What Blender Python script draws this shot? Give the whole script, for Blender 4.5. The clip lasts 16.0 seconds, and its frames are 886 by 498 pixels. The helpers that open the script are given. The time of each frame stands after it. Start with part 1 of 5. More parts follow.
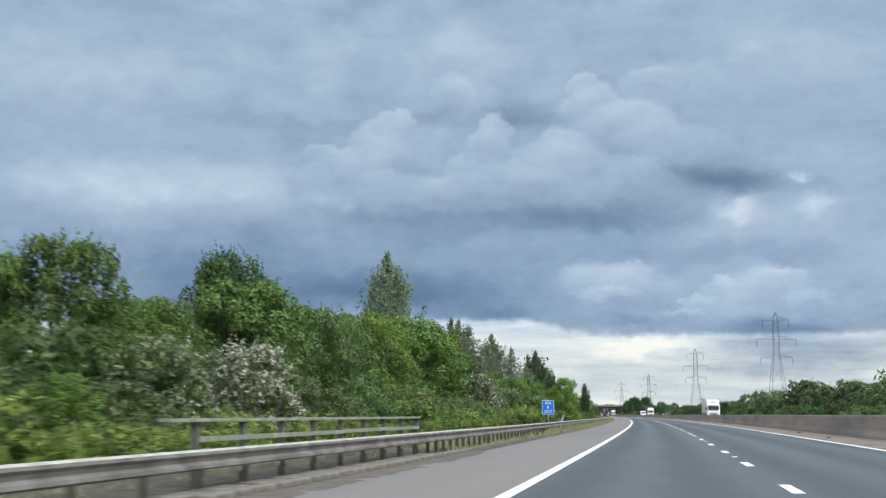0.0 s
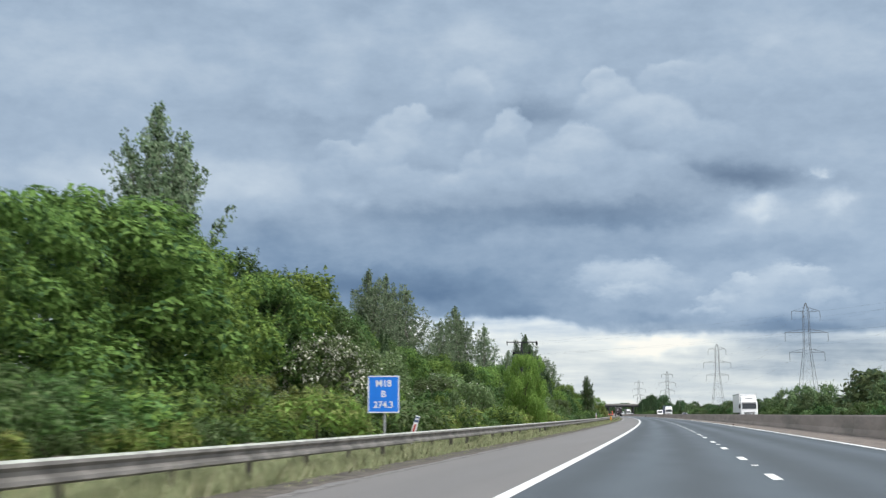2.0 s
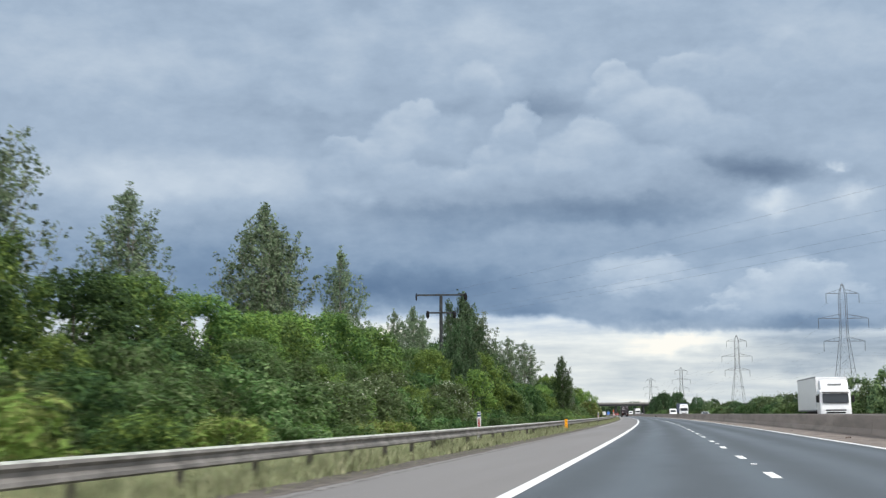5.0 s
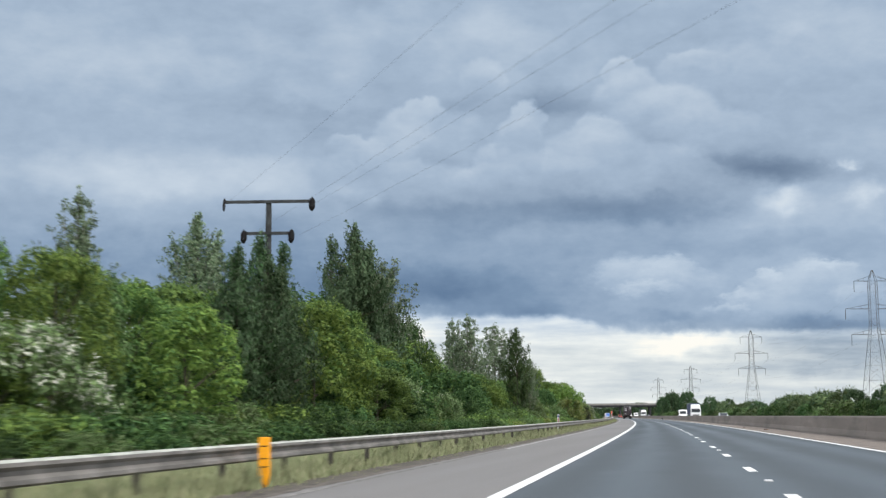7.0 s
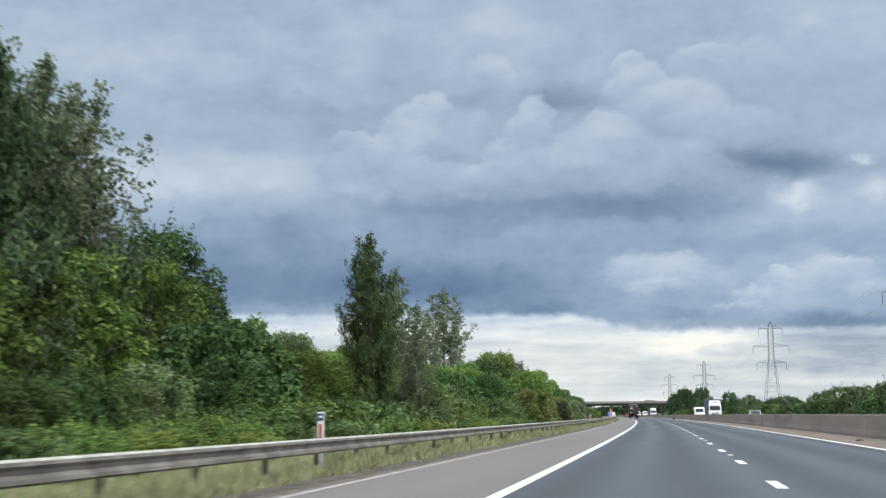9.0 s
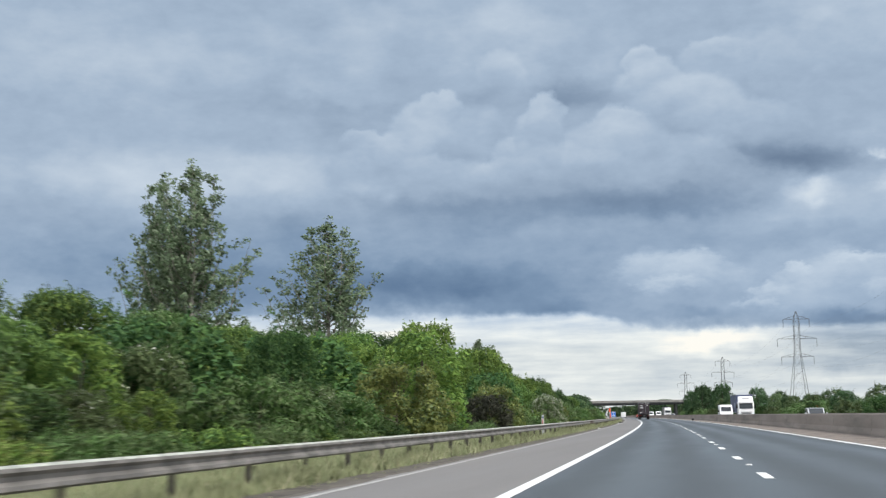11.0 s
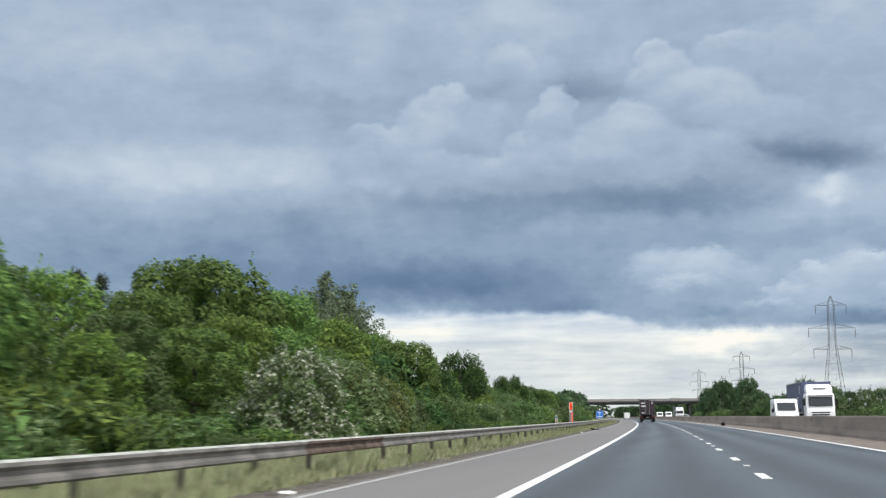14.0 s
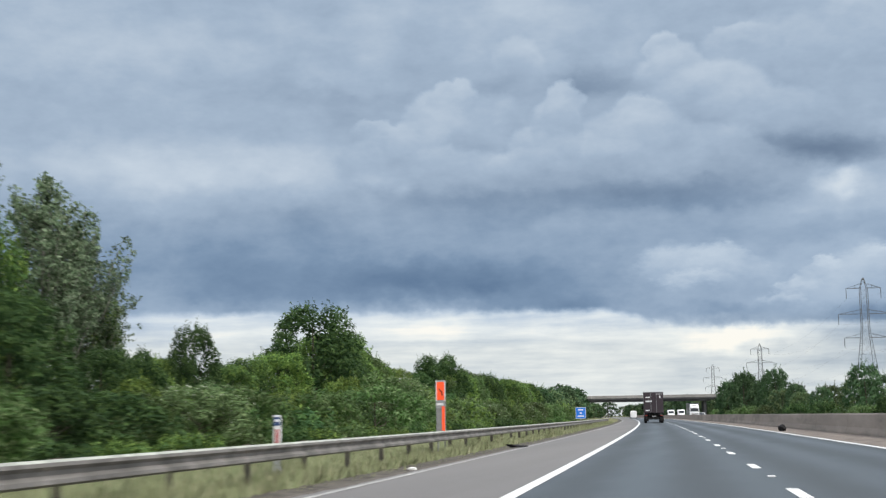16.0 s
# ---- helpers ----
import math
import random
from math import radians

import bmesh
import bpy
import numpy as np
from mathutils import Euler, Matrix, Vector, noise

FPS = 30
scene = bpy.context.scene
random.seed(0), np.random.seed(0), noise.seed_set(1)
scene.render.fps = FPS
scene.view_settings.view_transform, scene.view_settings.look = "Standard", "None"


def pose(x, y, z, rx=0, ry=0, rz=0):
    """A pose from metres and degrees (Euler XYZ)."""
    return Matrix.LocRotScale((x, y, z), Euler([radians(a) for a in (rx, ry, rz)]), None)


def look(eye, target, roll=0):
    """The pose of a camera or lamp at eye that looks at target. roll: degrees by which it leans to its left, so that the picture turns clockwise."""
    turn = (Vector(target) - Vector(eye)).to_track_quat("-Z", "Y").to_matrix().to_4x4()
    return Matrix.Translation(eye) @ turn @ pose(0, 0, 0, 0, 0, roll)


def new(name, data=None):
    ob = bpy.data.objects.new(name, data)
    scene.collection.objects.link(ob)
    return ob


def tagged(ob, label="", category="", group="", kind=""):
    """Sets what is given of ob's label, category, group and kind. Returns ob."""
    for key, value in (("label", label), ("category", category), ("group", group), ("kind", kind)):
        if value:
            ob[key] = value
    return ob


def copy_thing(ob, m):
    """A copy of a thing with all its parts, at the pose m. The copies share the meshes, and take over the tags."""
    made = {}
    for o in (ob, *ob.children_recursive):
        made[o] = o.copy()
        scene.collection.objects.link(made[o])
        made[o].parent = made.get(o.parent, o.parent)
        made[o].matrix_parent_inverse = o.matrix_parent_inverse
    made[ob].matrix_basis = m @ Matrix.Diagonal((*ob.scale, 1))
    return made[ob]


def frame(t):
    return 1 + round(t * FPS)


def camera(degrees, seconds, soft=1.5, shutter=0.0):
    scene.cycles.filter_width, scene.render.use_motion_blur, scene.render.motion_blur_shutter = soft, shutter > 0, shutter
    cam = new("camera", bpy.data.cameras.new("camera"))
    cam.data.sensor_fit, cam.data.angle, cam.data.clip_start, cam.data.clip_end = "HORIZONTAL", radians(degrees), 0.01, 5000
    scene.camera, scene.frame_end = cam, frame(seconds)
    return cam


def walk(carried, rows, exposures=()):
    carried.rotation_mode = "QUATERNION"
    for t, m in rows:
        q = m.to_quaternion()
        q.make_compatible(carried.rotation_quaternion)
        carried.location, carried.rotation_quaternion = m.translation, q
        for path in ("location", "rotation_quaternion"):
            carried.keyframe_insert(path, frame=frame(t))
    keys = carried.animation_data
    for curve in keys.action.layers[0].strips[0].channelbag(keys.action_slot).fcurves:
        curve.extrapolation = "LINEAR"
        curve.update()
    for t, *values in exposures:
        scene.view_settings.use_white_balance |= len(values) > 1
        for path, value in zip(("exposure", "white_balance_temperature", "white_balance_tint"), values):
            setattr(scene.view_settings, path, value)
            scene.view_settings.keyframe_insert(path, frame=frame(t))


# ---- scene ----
# Camera: a phone held in a car that drives along a motorway bending gently left.
cam = camera(37.58, 16.0, soft=1.3, shutter=0.25)
walk(cam, [
    (0.0, pose(0.115, 0.000, 1.018, 97.277, 0.202, 9.487)),
    (0.5, pose(0.146, 14.843, 1.018, 97.222, 0.353, 9.667)),
    (1.0, pose(0.117, 29.705, 1.018, 97.249, 0.280, 9.825)),
    (1.5, pose(0.059, 44.584, 1.018, 97.321, 0.390, 10.109)),
    (2.0, pose(-0.029, 59.479, 1.018, 97.232, 0.052, 10.294)),
    (2.5, pose(-0.176, 74.388, 1.018, 97.306, 0.123, 10.437)),
    (3.0, pose(-0.343, 89.311, 1.018, 97.277, 0.297, 10.628)),
    (3.5, pose(-0.570, 104.246, 1.018, 97.271, -0.016, 10.618)),
    (4.0, pose(-0.756, 119.192, 1.018, 97.272, 0.334, 10.730)),
    (6.5, pose(-2.236, 194.034, 1.018, 97.266, 0.153, 11.119)),
    (7.0, pose(-2.542, 209.016, 1.018, 97.333, 0.246, 11.241)),
    (7.5, pose(-2.997, 223.999, 1.018, 97.326, 0.418, 11.366)),
    (8.0, pose(-3.442, 238.983, 1.018, 97.277, 0.391, 11.500)),
    (8.5, pose(-3.877, 253.966, 1.018, 97.389, 0.352, 11.564)),
    (9.0, pose(-4.382, 268.946, 1.018, 97.322, 0.469, 11.739)),
    (11.5, pose(-7.319, 343.763, 1.034, 97.404, 0.863, 12.509)),
    (12.0, pose(-8.000, 358.701, 1.034, 97.317, 0.513, 12.542)),
    (12.5, pose(-8.711, 373.627, 1.034, 97.375, 0.711, 12.667)),
    (13.0, pose(-9.450, 388.540, 1.034, 97.427, 0.831, 12.769)),
    (13.5, pose(-10.289, 403.439, 1.024, 97.385, 0.589, 12.827)),
    (14.0, pose(-11.096, 418.322, 1.026, 97.400, 0.489, 12.886)),
    (14.5, pose(-11.952, 433.188, 1.030, 97.395, 0.727, 13.038)),
    (15.0, pose(-12.806, 448.036, 1.030, 97.413, 0.705, 13.150)),
    (15.5, pose(-13.689, 462.865, 1.030, 97.443, 0.869, 13.238)),
    (16.0, pose(-14.599, 477.672, 1.030, 97.402, 0.856, 13.384)),
], exposures=[(0.0, 0.0, 6320, 8), (1.0, 0.0, 6350, 8), (2.0, 0.03, 6420, 9), (9.0, 0.03, 6470, 10), (16.0, 0.0, 6500, 10)])

# ---- world and light ----
SUN_EL, SUN_AZ = 52, 125          # degrees; azimuth clockwise from straight ahead
world = bpy.data.worlds.new("overcast_sky")
scene.world = world
world.use_nodes = True
wt = world.node_tree
wt.nodes.clear()
w_out = wt.nodes.new("ShaderNodeOutputWorld")
w_add = wt.nodes.new("ShaderNodeAddShader")
w_sky = wt.nodes.new("ShaderNodeTexSky")
w_sky.sky_type, w_sky.sun_disc = "NISHITA", False
w_sky.sun_elevation, w_sky.sun_rotation = radians(SUN_EL), radians(SUN_AZ)
w_sky.air_density, w_sky.dust_density = 1.5, 4.0
w_b1, w_b2 = wt.nodes.new("ShaderNodeBackground"), wt.nodes.new("ShaderNodeBackground")
w_b1.inputs["Strength"].default_value = 0.07
w_b2.inputs["Color"].default_value = (0.95, 0.97, 1.0, 1)   # the cloud cover
w_b2.inputs["Strength"].default_value = 1.32
wt.links.new(w_sky.outputs[0], w_b1.inputs["Color"])
wt.links.new(w_b1.outputs[0], w_add.inputs[0])
wt.links.new(w_b2.outputs[0], w_add.inputs[1])
wt.links.new(w_add.outputs[0], w_out.inputs["Surface"])
sun = new("sun", bpy.data.lights.new("sun", "SUN"))
sun.data.energy, sun.data.angle, sun.data.color = 2.75, radians(16), (1.0, 0.96, 0.90)
sun.matrix_world = look((0, 0, 0), (-math.sin(radians(SUN_AZ)) * math.cos(radians(SUN_EL)),
                                    -math.cos(radians(SUN_AZ)) * math.cos(radians(SUN_EL)), -math.sin(radians(SUN_EL))))

# ---- the road's line: s metres along, o metres to the right of the first lane's middle ----
BEND = 0.000129844


def W(s, o, z=0.0):
    a = s * BEND
    return Vector((-(1 - math.cos(a)) / BEND + o * math.cos(a), math.sin(a) / BEND + o * math.sin(a), z))


def at(s, o, z=0.0, turn=0.0, scale=1.0):
    """A pose on the road's line; y points along the road at turn 0."""
    p = W(s, o, z)
    return pose(p.x, p.y, p.z, 0, 0, math.degrees(s * BEND) + turn) @ Matrix.Scale(scale, 4)


# ---- materials ----
class Mat:
    """A small node-material builder."""

    def __init__(self, name, rough=0.8, metal=0.0, spec=0.3):
        self.m = bpy.data.materials.new(name)
        self.m.use_nodes = True
        self.t = self.m.node_tree
        self.b = self.t.nodes["Principled BSDF"]
        self.b.inputs["Roughness"].default_value = rough
        self.b.inputs["Metallic"].default_value = metal
        self.b.inputs["Specular IOR Level"].default_value = spec
        self.co = self.t.nodes.new("ShaderNodeTexCoord").outputs["Object"]

    def n(self, kind, **sets):
        node = self.t.nodes.new(kind)
        for key, value in sets.items():
            if key in node.inputs:
                node.inputs[key].default_value = value
        return node

    def link(self, a, b):
        self.t.links.new(a, b)

    def noise(self, scale, detail=5.0, rough=0.6, stretch=None):
        nz = self.n("ShaderNodeTexNoise", Scale=scale, Detail=detail, Roughness=rough)
        src = self.co
        if stretch:
            mp = self.n("ShaderNodeMapping", Scale=stretch)
            self.link(src, mp.inputs["Vector"])
            src = mp.outputs[0]
        self.link(src, nz.inputs["Vector"])
        return nz.outputs["Fac"]

    def ramp(self, fac, stops):
        r = self.t.nodes.new("ShaderNodeValToRGB")
        while len(r.color_ramp.elements) < len(stops):
            r.color_ramp.elements.new(0.5)
        for e, (p, c) in zip(r.color_ramp.elements, stops):
            e.position, e.color = p, (*c, 1)
        self.link(fac, r.inputs[0])
        return r.outputs[0]

    def mix(self, fac, a, b, blend="MIX"):
        x = self.t.nodes.new("ShaderNodeMix")
        x.data_type, x.blend_type = "RGBA", blend
        for src, i in ((fac, 0), (a, 6), (b, 7)):
            if isinstance(src, (int, float)):
                x.inputs[i].default_value = src
            elif isinstance(src, tuple):
                x.inputs[i].default_value = (*src, 1)
            else:
                self.link(src, x.inputs[i])
        return x.outputs[2]

    def math(self, op, a, b=0.0, c=0.0):
        x = self.t.nodes.new("ShaderNodeMath")
        x.operation = op
        for i, src in enumerate((a, b, c)):
            if isinstance(src, (int, float)):
                x.inputs[i].default_value = src
            else:
                self.link(src, x.inputs[i])
        return x.outputs[0]

    def color(self, src):
        if isinstance(src, tuple):
            self.b.inputs["Base Color"].default_value = (*src, 1)
        else:
            self.link(src, self.b.inputs["Base Color"])
        return self

    def rough(self, src):
        self.link(src, self.b.inputs["Roughness"])
        return self

    def bump(self, src, strength=0.3, dist=0.01):
        bp = self.n("ShaderNodeBump", Strength=strength, Distance=dist)
        self.link(src, bp.inputs["Height"])
        self.link(bp.outputs[0], self.b.inputs["Normal"])
        return self


def plain(name, c, rough=0.6, metal=0.0, spread=0.12, scale=6.0, spec=0.3):
    """One colour with dirt at two scales."""
    m = Mat(name, rough, metal, spec)
    lo = tuple(v * (1 - spread * 2) for v in c)
    hi = tuple(min(1, v * (1 + spread)) for v in c)
    big = m.ramp(m.noise(scale, 4), [(0.3, lo), (0.7, hi)])
    m.color(m.mix(m.math("MULTIPLY", m.noise(scale * 14, 3), 0.35), big, lo))
    m.bump(m.noise(scale * 20, 3), 0.15, 0.004)
    return m.m


def leaf(name, c, c2, glow=0.35, vary=0.75, cell=10.0):
    """Leaves: two greens by leaf, varied by tree, light coming through."""
    m = Mat(name, 0.65, 0, 0.12)
    geo = m.t.nodes.new("ShaderNodeNewGeometry").outputs["Random Per Island"]
    ob = m.t.nodes.new("ShaderNodeObjectInfo").outputs["Random"]
    col = m.ramp(geo, [(0.0, c), (0.75, tuple(a * 0.65 + b * 0.35 for a, b in zip(c, c2))), (1.0, c2)])
    patch = m.noise(0.8, 3)
    col = m.mix(m.math("MULTIPLY", patch, 0.4), col, tuple(v * 0.55 for v in c))
    # leaf against leaf: small cells, the shade in the gaps between them put into the colour
    cells = m.n("ShaderNodeTexVoronoi", Scale=cell, Randomness=1.0)
    wob = m.n("ShaderNodeTexNoise", Scale=cell * 0.9, Detail=2.0)
    m.link(m.co, wob.inputs["Vector"])
    off = m.t.nodes.new("ShaderNodeVectorMath")
    off.operation = "MULTIPLY_ADD"
    off.inputs[1].default_value = (0.07, 0.07, 0.07)
    m.link(wob.outputs["Color"], off.inputs[0])
    m.link(m.co, off.inputs[2])
    m.link(off.outputs[0], cells.inputs["Vector"])
    gap = m.math("MULTIPLY", cells.outputs["Distance"], 1.15)
    tone = m.n("ShaderNodeSeparateColor")
    m.link(cells.outputs["Color"], tone.inputs[0])
    leafy = m.math("MULTIPLY_ADD", tone.outputs[0], 0.30, 0.86)
    leafy = m.math("MULTIPLY", leafy, m.math("SUBTRACT", 1.18, m.math("MULTIPLY", gap, 0.5)))
    col = m.mix(1.0, col, leafy, "MULTIPLY")
    bp = m.n("ShaderNodeBump", Strength=0.45, Distance=0.08)
    m.link(m.math("SUBTRACT", 1.0, cells.outputs["Distance"]), bp.inputs["Height"])
    m.link(bp.outputs[0], m.b.inputs["Normal"])
    hsv = m.n("ShaderNodeHueSaturation", Saturation=0.90)
    m.link(m.math("MULTIPLY_ADD", ob, 0.022, 0.484), hsv.inputs["Hue"])
    m.link(m.math("MULTIPLY_ADD", ob, vary, 1 - vary / 2), hsv.inputs["Value"])
    m.link(col, hsv.inputs["Color"])
    m.color(hsv.outputs[0])
    tr = m.t.nodes.new("ShaderNodeBsdfTranslucent")
    m.link(hsv.outputs[0], tr.inputs["Color"])
    ms = m.n("ShaderNodeMixShader", Fac=glow)
    m.link(m.b.outputs[0], ms.inputs[1])
    m.link(tr.outputs[0], ms.inputs[2])
    m.link(ms.outputs[0], m.t.nodes["Material Output"].inputs["Surface"])
    return m.m


def asphalt(name, c, tracks=False, gloss=0.62):
    """Asphalt; tracks: two polished wheel tracks in each lane of 3.7 m, and a dark band between them."""
    m = Mat(name, 0.6, 0, 0.5)
    lo, hi = tuple(v * 0.80 for v in c), tuple(v * 1.18 for v in c)
    uv = m.n("ShaderNodeUVMap")
    sep = m.t.nodes.new("ShaderNodeSeparateXYZ")
    m.link(uv.outputs[0], sep.inputs[0])
    big = m.ramp(m.noise(0.30, 5, 0.6, (1, 0.06, 1)), [(0.3, lo), (0.7, hi)])
    fine = m.mix(m.math("MULTIPLY", m.noise(60, 3), 0.5), big, lo)
    col = m.mix(m.math("MULTIPLY", m.noise(2.2, 4), 0.25), fine, hi)
    dull = m.math("MULTIPLY_ADD", m.noise(0.5, 3, 0.5, (1, 0.05, 1)), 0.22, gloss - 0.11)
    if tracks:
        wave = m.math("COSINE", m.math("MULTIPLY", m.math("ADD", sep.outputs[0], m.math("MULTIPLY", m.noise(0.2, 2), 0.5)), math.tau / 1.85))
        col = m.mix(m.math("MULTIPLY_ADD", wave, -0.34, 0.36), col, tuple(v * 0.55 for v in c))
        dull = m.math("MULTIPLY_ADD", wave, -0.05, dull)
    m.color(col)
    m.rough(dull)
    m.bump(m.noise(160, 2), 0.25, 0.004)
    return m.m


m_lane = asphalt("lane_asphalt", (0.056, 0.067, 0.072), True, 0.50)
m_shoulder = asphalt("shoulder_asphalt", (0.140, 0.132, 0.124))
m_opposite = asphalt("opposite_asphalt", (0.065, 0.068, 0.071))
m_paint = plain("road_paint", (0.66, 0.67, 0.66), 0.6, 0, 0.10, 3)
m_paint_worn = plain("worn_road_paint", (0.40, 0.40, 0.38), 0.7, 0, 0.25, 4)
m_paint_ghost = plain("scrubbed_road_paint", (0.205, 0.198, 0.186), 0.8, 0, 0.35, 3)
m_dirt = plain("median_grit", (0.195, 0.168, 0.146), 0.95, 0, 0.3, 1.3)
m_soil = plain("dark_soil", (0.098, 0.087, 0.072), 0.95, 0, 0.35, 2.0)
m_shade_earth = plain("shade_dark_earth", (0.070, 0.068, 0.050), 0.95, 0, 0.35, 2.0)
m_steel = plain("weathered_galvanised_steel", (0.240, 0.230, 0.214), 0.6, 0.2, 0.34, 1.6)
m_steel_skylit = plain("sky_lit_galvanised_steel", (0.44, 0.46, 0.41), 0.65, 0.1, 0.28, 2.2)
m_rust = plain("rusty_steel", (0.150, 0.110, 0.088), 0.85, 0.1, 0.4, 4)
m_post = plain("dark_steel_post", (0.17, 0.155, 0.13), 0.7, 0.3, 0.25, 5)
m_lattice = plain("lattice_steel", (0.095, 0.102, 0.108), 0.6, 0.4, 0.1, 1)
m_wood = plain("weathered_timber", (0.040, 0.045, 0.048), 0.9, 0, 0.3, 3)
m_parapet = plain("lichened_parapet_timber", (0.24, 0.26, 0.20), 0.9, 0, 0.25, 3)
m_parapet_post = plain("weathered_post_timber", (0.105, 0.115, 0.098), 0.9, 0, 0.3, 3)
m_rough_concrete = plain("rough_concrete", (0.175, 0.162, 0.142), 0.95, 0, 0.35, 2.2)
m_grit = plain("washed_grit", (0.125, 0.112, 0.096), 0.95, 0, 0.30, 3.0)
m_insul = plain("dark_insulator", (0.008, 0.008, 0.009), 0.7, 0, 0.2, 8, 0.08)
m_wire = plain("conductor", (0.10, 0.105, 0.11), 0.5, 0.5, 0.1, 1)
m_white = plain("white_plastic", (0.60, 0.61, 0.62), 0.5, 0, 0.07, 4)
m_red = plain("red_reflector", (0.32, 0.035, 0.025), 0.5, 0, 0.12, 5)
m_orange = plain("fluorescent_orange", (0.95, 0.10, 0.025), 0.55, 0, 0.08, 4)
m_yellow = plain("yellow_plastic", (0.85, 0.36, 0.01), 0.55, 0, 0.1, 6)
m_blue = plain("blue_sign_face", (0.010, 0.15, 0.60), 0.5, 0, 0.05, 2)
m_grey = plain("grey_metal", (0.28, 0.29, 0.30), 0.5, 0.5, 0.1, 4)
m_panel = plain("dull_grey_panel", (0.20, 0.20, 0.20), 0.6, 0, 0.2, 5)
m_black = plain("black_rubber", (0.014, 0.014, 0.015), 0.85, 0, 0.3, 8)
m_glass = plain("vehicle_glass", (0.022, 0.027, 0.032), 0.12, 0, 0.05, 2, 0.35)
m_lorry = plain("dark_curtain", (0.030, 0.022, 0.028), 0.55, 0, 0.15, 1.2)
m_curtain = plain("blue_curtain", (0.075, 0.088, 0.155), 0.55, 0, 0.1, 1)
m_wpaint = plain("white_vehicle_paint", (0.66, 0.67, 0.68), 0.3, 0, 0.04, 2, 0.5)
m_rpaint = plain("red_vehicle_paint", (0.42, 0.06, 0.035), 0.3, 0, 0.05, 2, 0.5)
m_spaint = plain("silver_vehicle_paint", (0.48, 0.50, 0.52), 0.3, 0.4, 0.05, 2, 0.5)
m_dpaint = plain("dark_vehicle_paint", (0.03, 0.032, 0.036), 0.3, 0, 0.05, 2, 0.5)
m_lamp = plain("lamp_glass", (0.75, 0.76, 0.78), 0.15, 0, 0.03, 3, 0.5)
m_tail = plain("tail_lamp", (0.20, 0.015, 0.012), 0.25, 0, 0.1, 3, 0.5)
m_bark = plain("bark", (0.095, 0.080, 0.062), 0.95, 0, 0.35, 5)
m_pale_bark = plain("pale_bark", (0.26, 0.25, 0.22), 0.9, 0, 0.35, 3)
m_litter = plain("white_litter", (0.75, 0.75, 0.72), 0.7, 0, 0.1, 9)


def concrete_mat():
    m = Mat("stained_concrete", 0.92, 0, 0.2)
    m.co = m.t.nodes.new("ShaderNodeNewGeometry").outputs["Position"]
    base = m.ramp(m.noise(0.8, 6, 0.6, (1, 0.07, 1)), [(0.3, (0.215, 0.185, 0.163)), (0.7, (0.325, 0.282, 0.248))])
    streak = m.noise(1.6, 4, 0.6, (0.8, 0.06, 0.4))
    col = m.mix(m.ramp(streak, [(0.42, (0, 0, 0)), (0.74, (0.32, 0.32, 0.32))]), base, (0.125, 0.108, 0.095))
    grime = m.noise(0.55, 5, 0.65, (0.9, 0.16, 1.3))
    col = m.mix(m.ramp(grime, [(0.50, (0, 0, 0)), (0.66, (0.55, 0.55, 0.55))]), col, (0.098, 0.094, 0.082))
    pale = m.noise(1.1, 5, 0.6, (0.9, 0.12, 0.9))
    col = m.mix(m.ramp(pale, [(0.56, (0, 0, 0)), (0.72, (0.45, 0.45, 0.45))]), col, (0.40, 0.345, 0.30))
    m.color(m.mix(m.math("MULTIPLY", m.noise(25, 3), 0.3), col, (0.12, 0.105, 0.095)))
    m.bump(m.noise(40, 4), 0.3, 0.006)
    return m.m


m_concrete = concrete_mat()
# bridge concrete again, with the shadow on deck and piers put into its colour
m_deck = plain("shaded_bridge_concrete", (0.048, 0.050, 0.053), 0.9, 0, 0.18, 0.5)
m_bridge = plain("bridge_concrete", (0.24, 0.235, 0.225), 0.9, 0, 0.18, 0.5)


def grass_mat():
    m = Mat("verge_grass", 0.9, 0, 0.2)
    col = m.ramp(m.noise(0.9, 6), [(0.25, (0.105, 0.125, 0.052)), (0.55, (0.18, 0.18, 0.088)), (0.8, (0.26, 0.235, 0.135))])
    m.color(m.mix(m.math("MULTIPLY", m.noise(18, 4), 0.4), col, (0.11, 0.115, 0.05)))
    m.bump(m.noise(30, 4), 0.8, 0.05)
    return m.m


m_ground = grass_mat()
m_blade = leaf("grass_blade", (0.200, 0.245, 0.112), (0.370, 0.365, 0.220), 0.3, 0.1, 3.0)
m_leaf_mid = leaf("mid_green_leaf", (0.066, 0.150, 0.034), (0.140, 0.262, 0.062), 0.35, 0.55)
m_leaf_maple = leaf("maple_leaf", (0.118, 0.235, 0.042), (0.240, 0.395, 0.078), 0.38, 0.45)
m_leaf_dark = leaf("dark_green_leaf", (0.036, 0.096, 0.030), (0.078, 0.172, 0.050))
m_leaf_fresh = leaf("fresh_green_leaf", (0.170, 0.305, 0.042), (0.320, 0.460, 0.088), 0.45, 0.35)
m_leaf_olive = leaf("olive_leaf", (0.115, 0.190, 0.066), (0.238, 0.325, 0.132))
m_leaf_grey = leaf("grey_green_leaf", (0.165, 0.260, 0.135), (0.385, 0.470, 0.310), 0.48, 0.30)
m_leaf_birch = leaf("birch_leaf", (0.070, 0.132, 0.062), (0.156, 0.235, 0.112), 0.35, 0.35)
m_leaf_far = leaf("distant_leaf", (0.052, 0.112, 0.048), (0.110, 0.190, 0.082), 0.3, 0.6, 3.0)
m_leaf_hedge = leaf("hedge_leaf", (0.122, 0.195, 0.072), (0.225, 0.305, 0.122), 0.35, 0.8, 4.0)
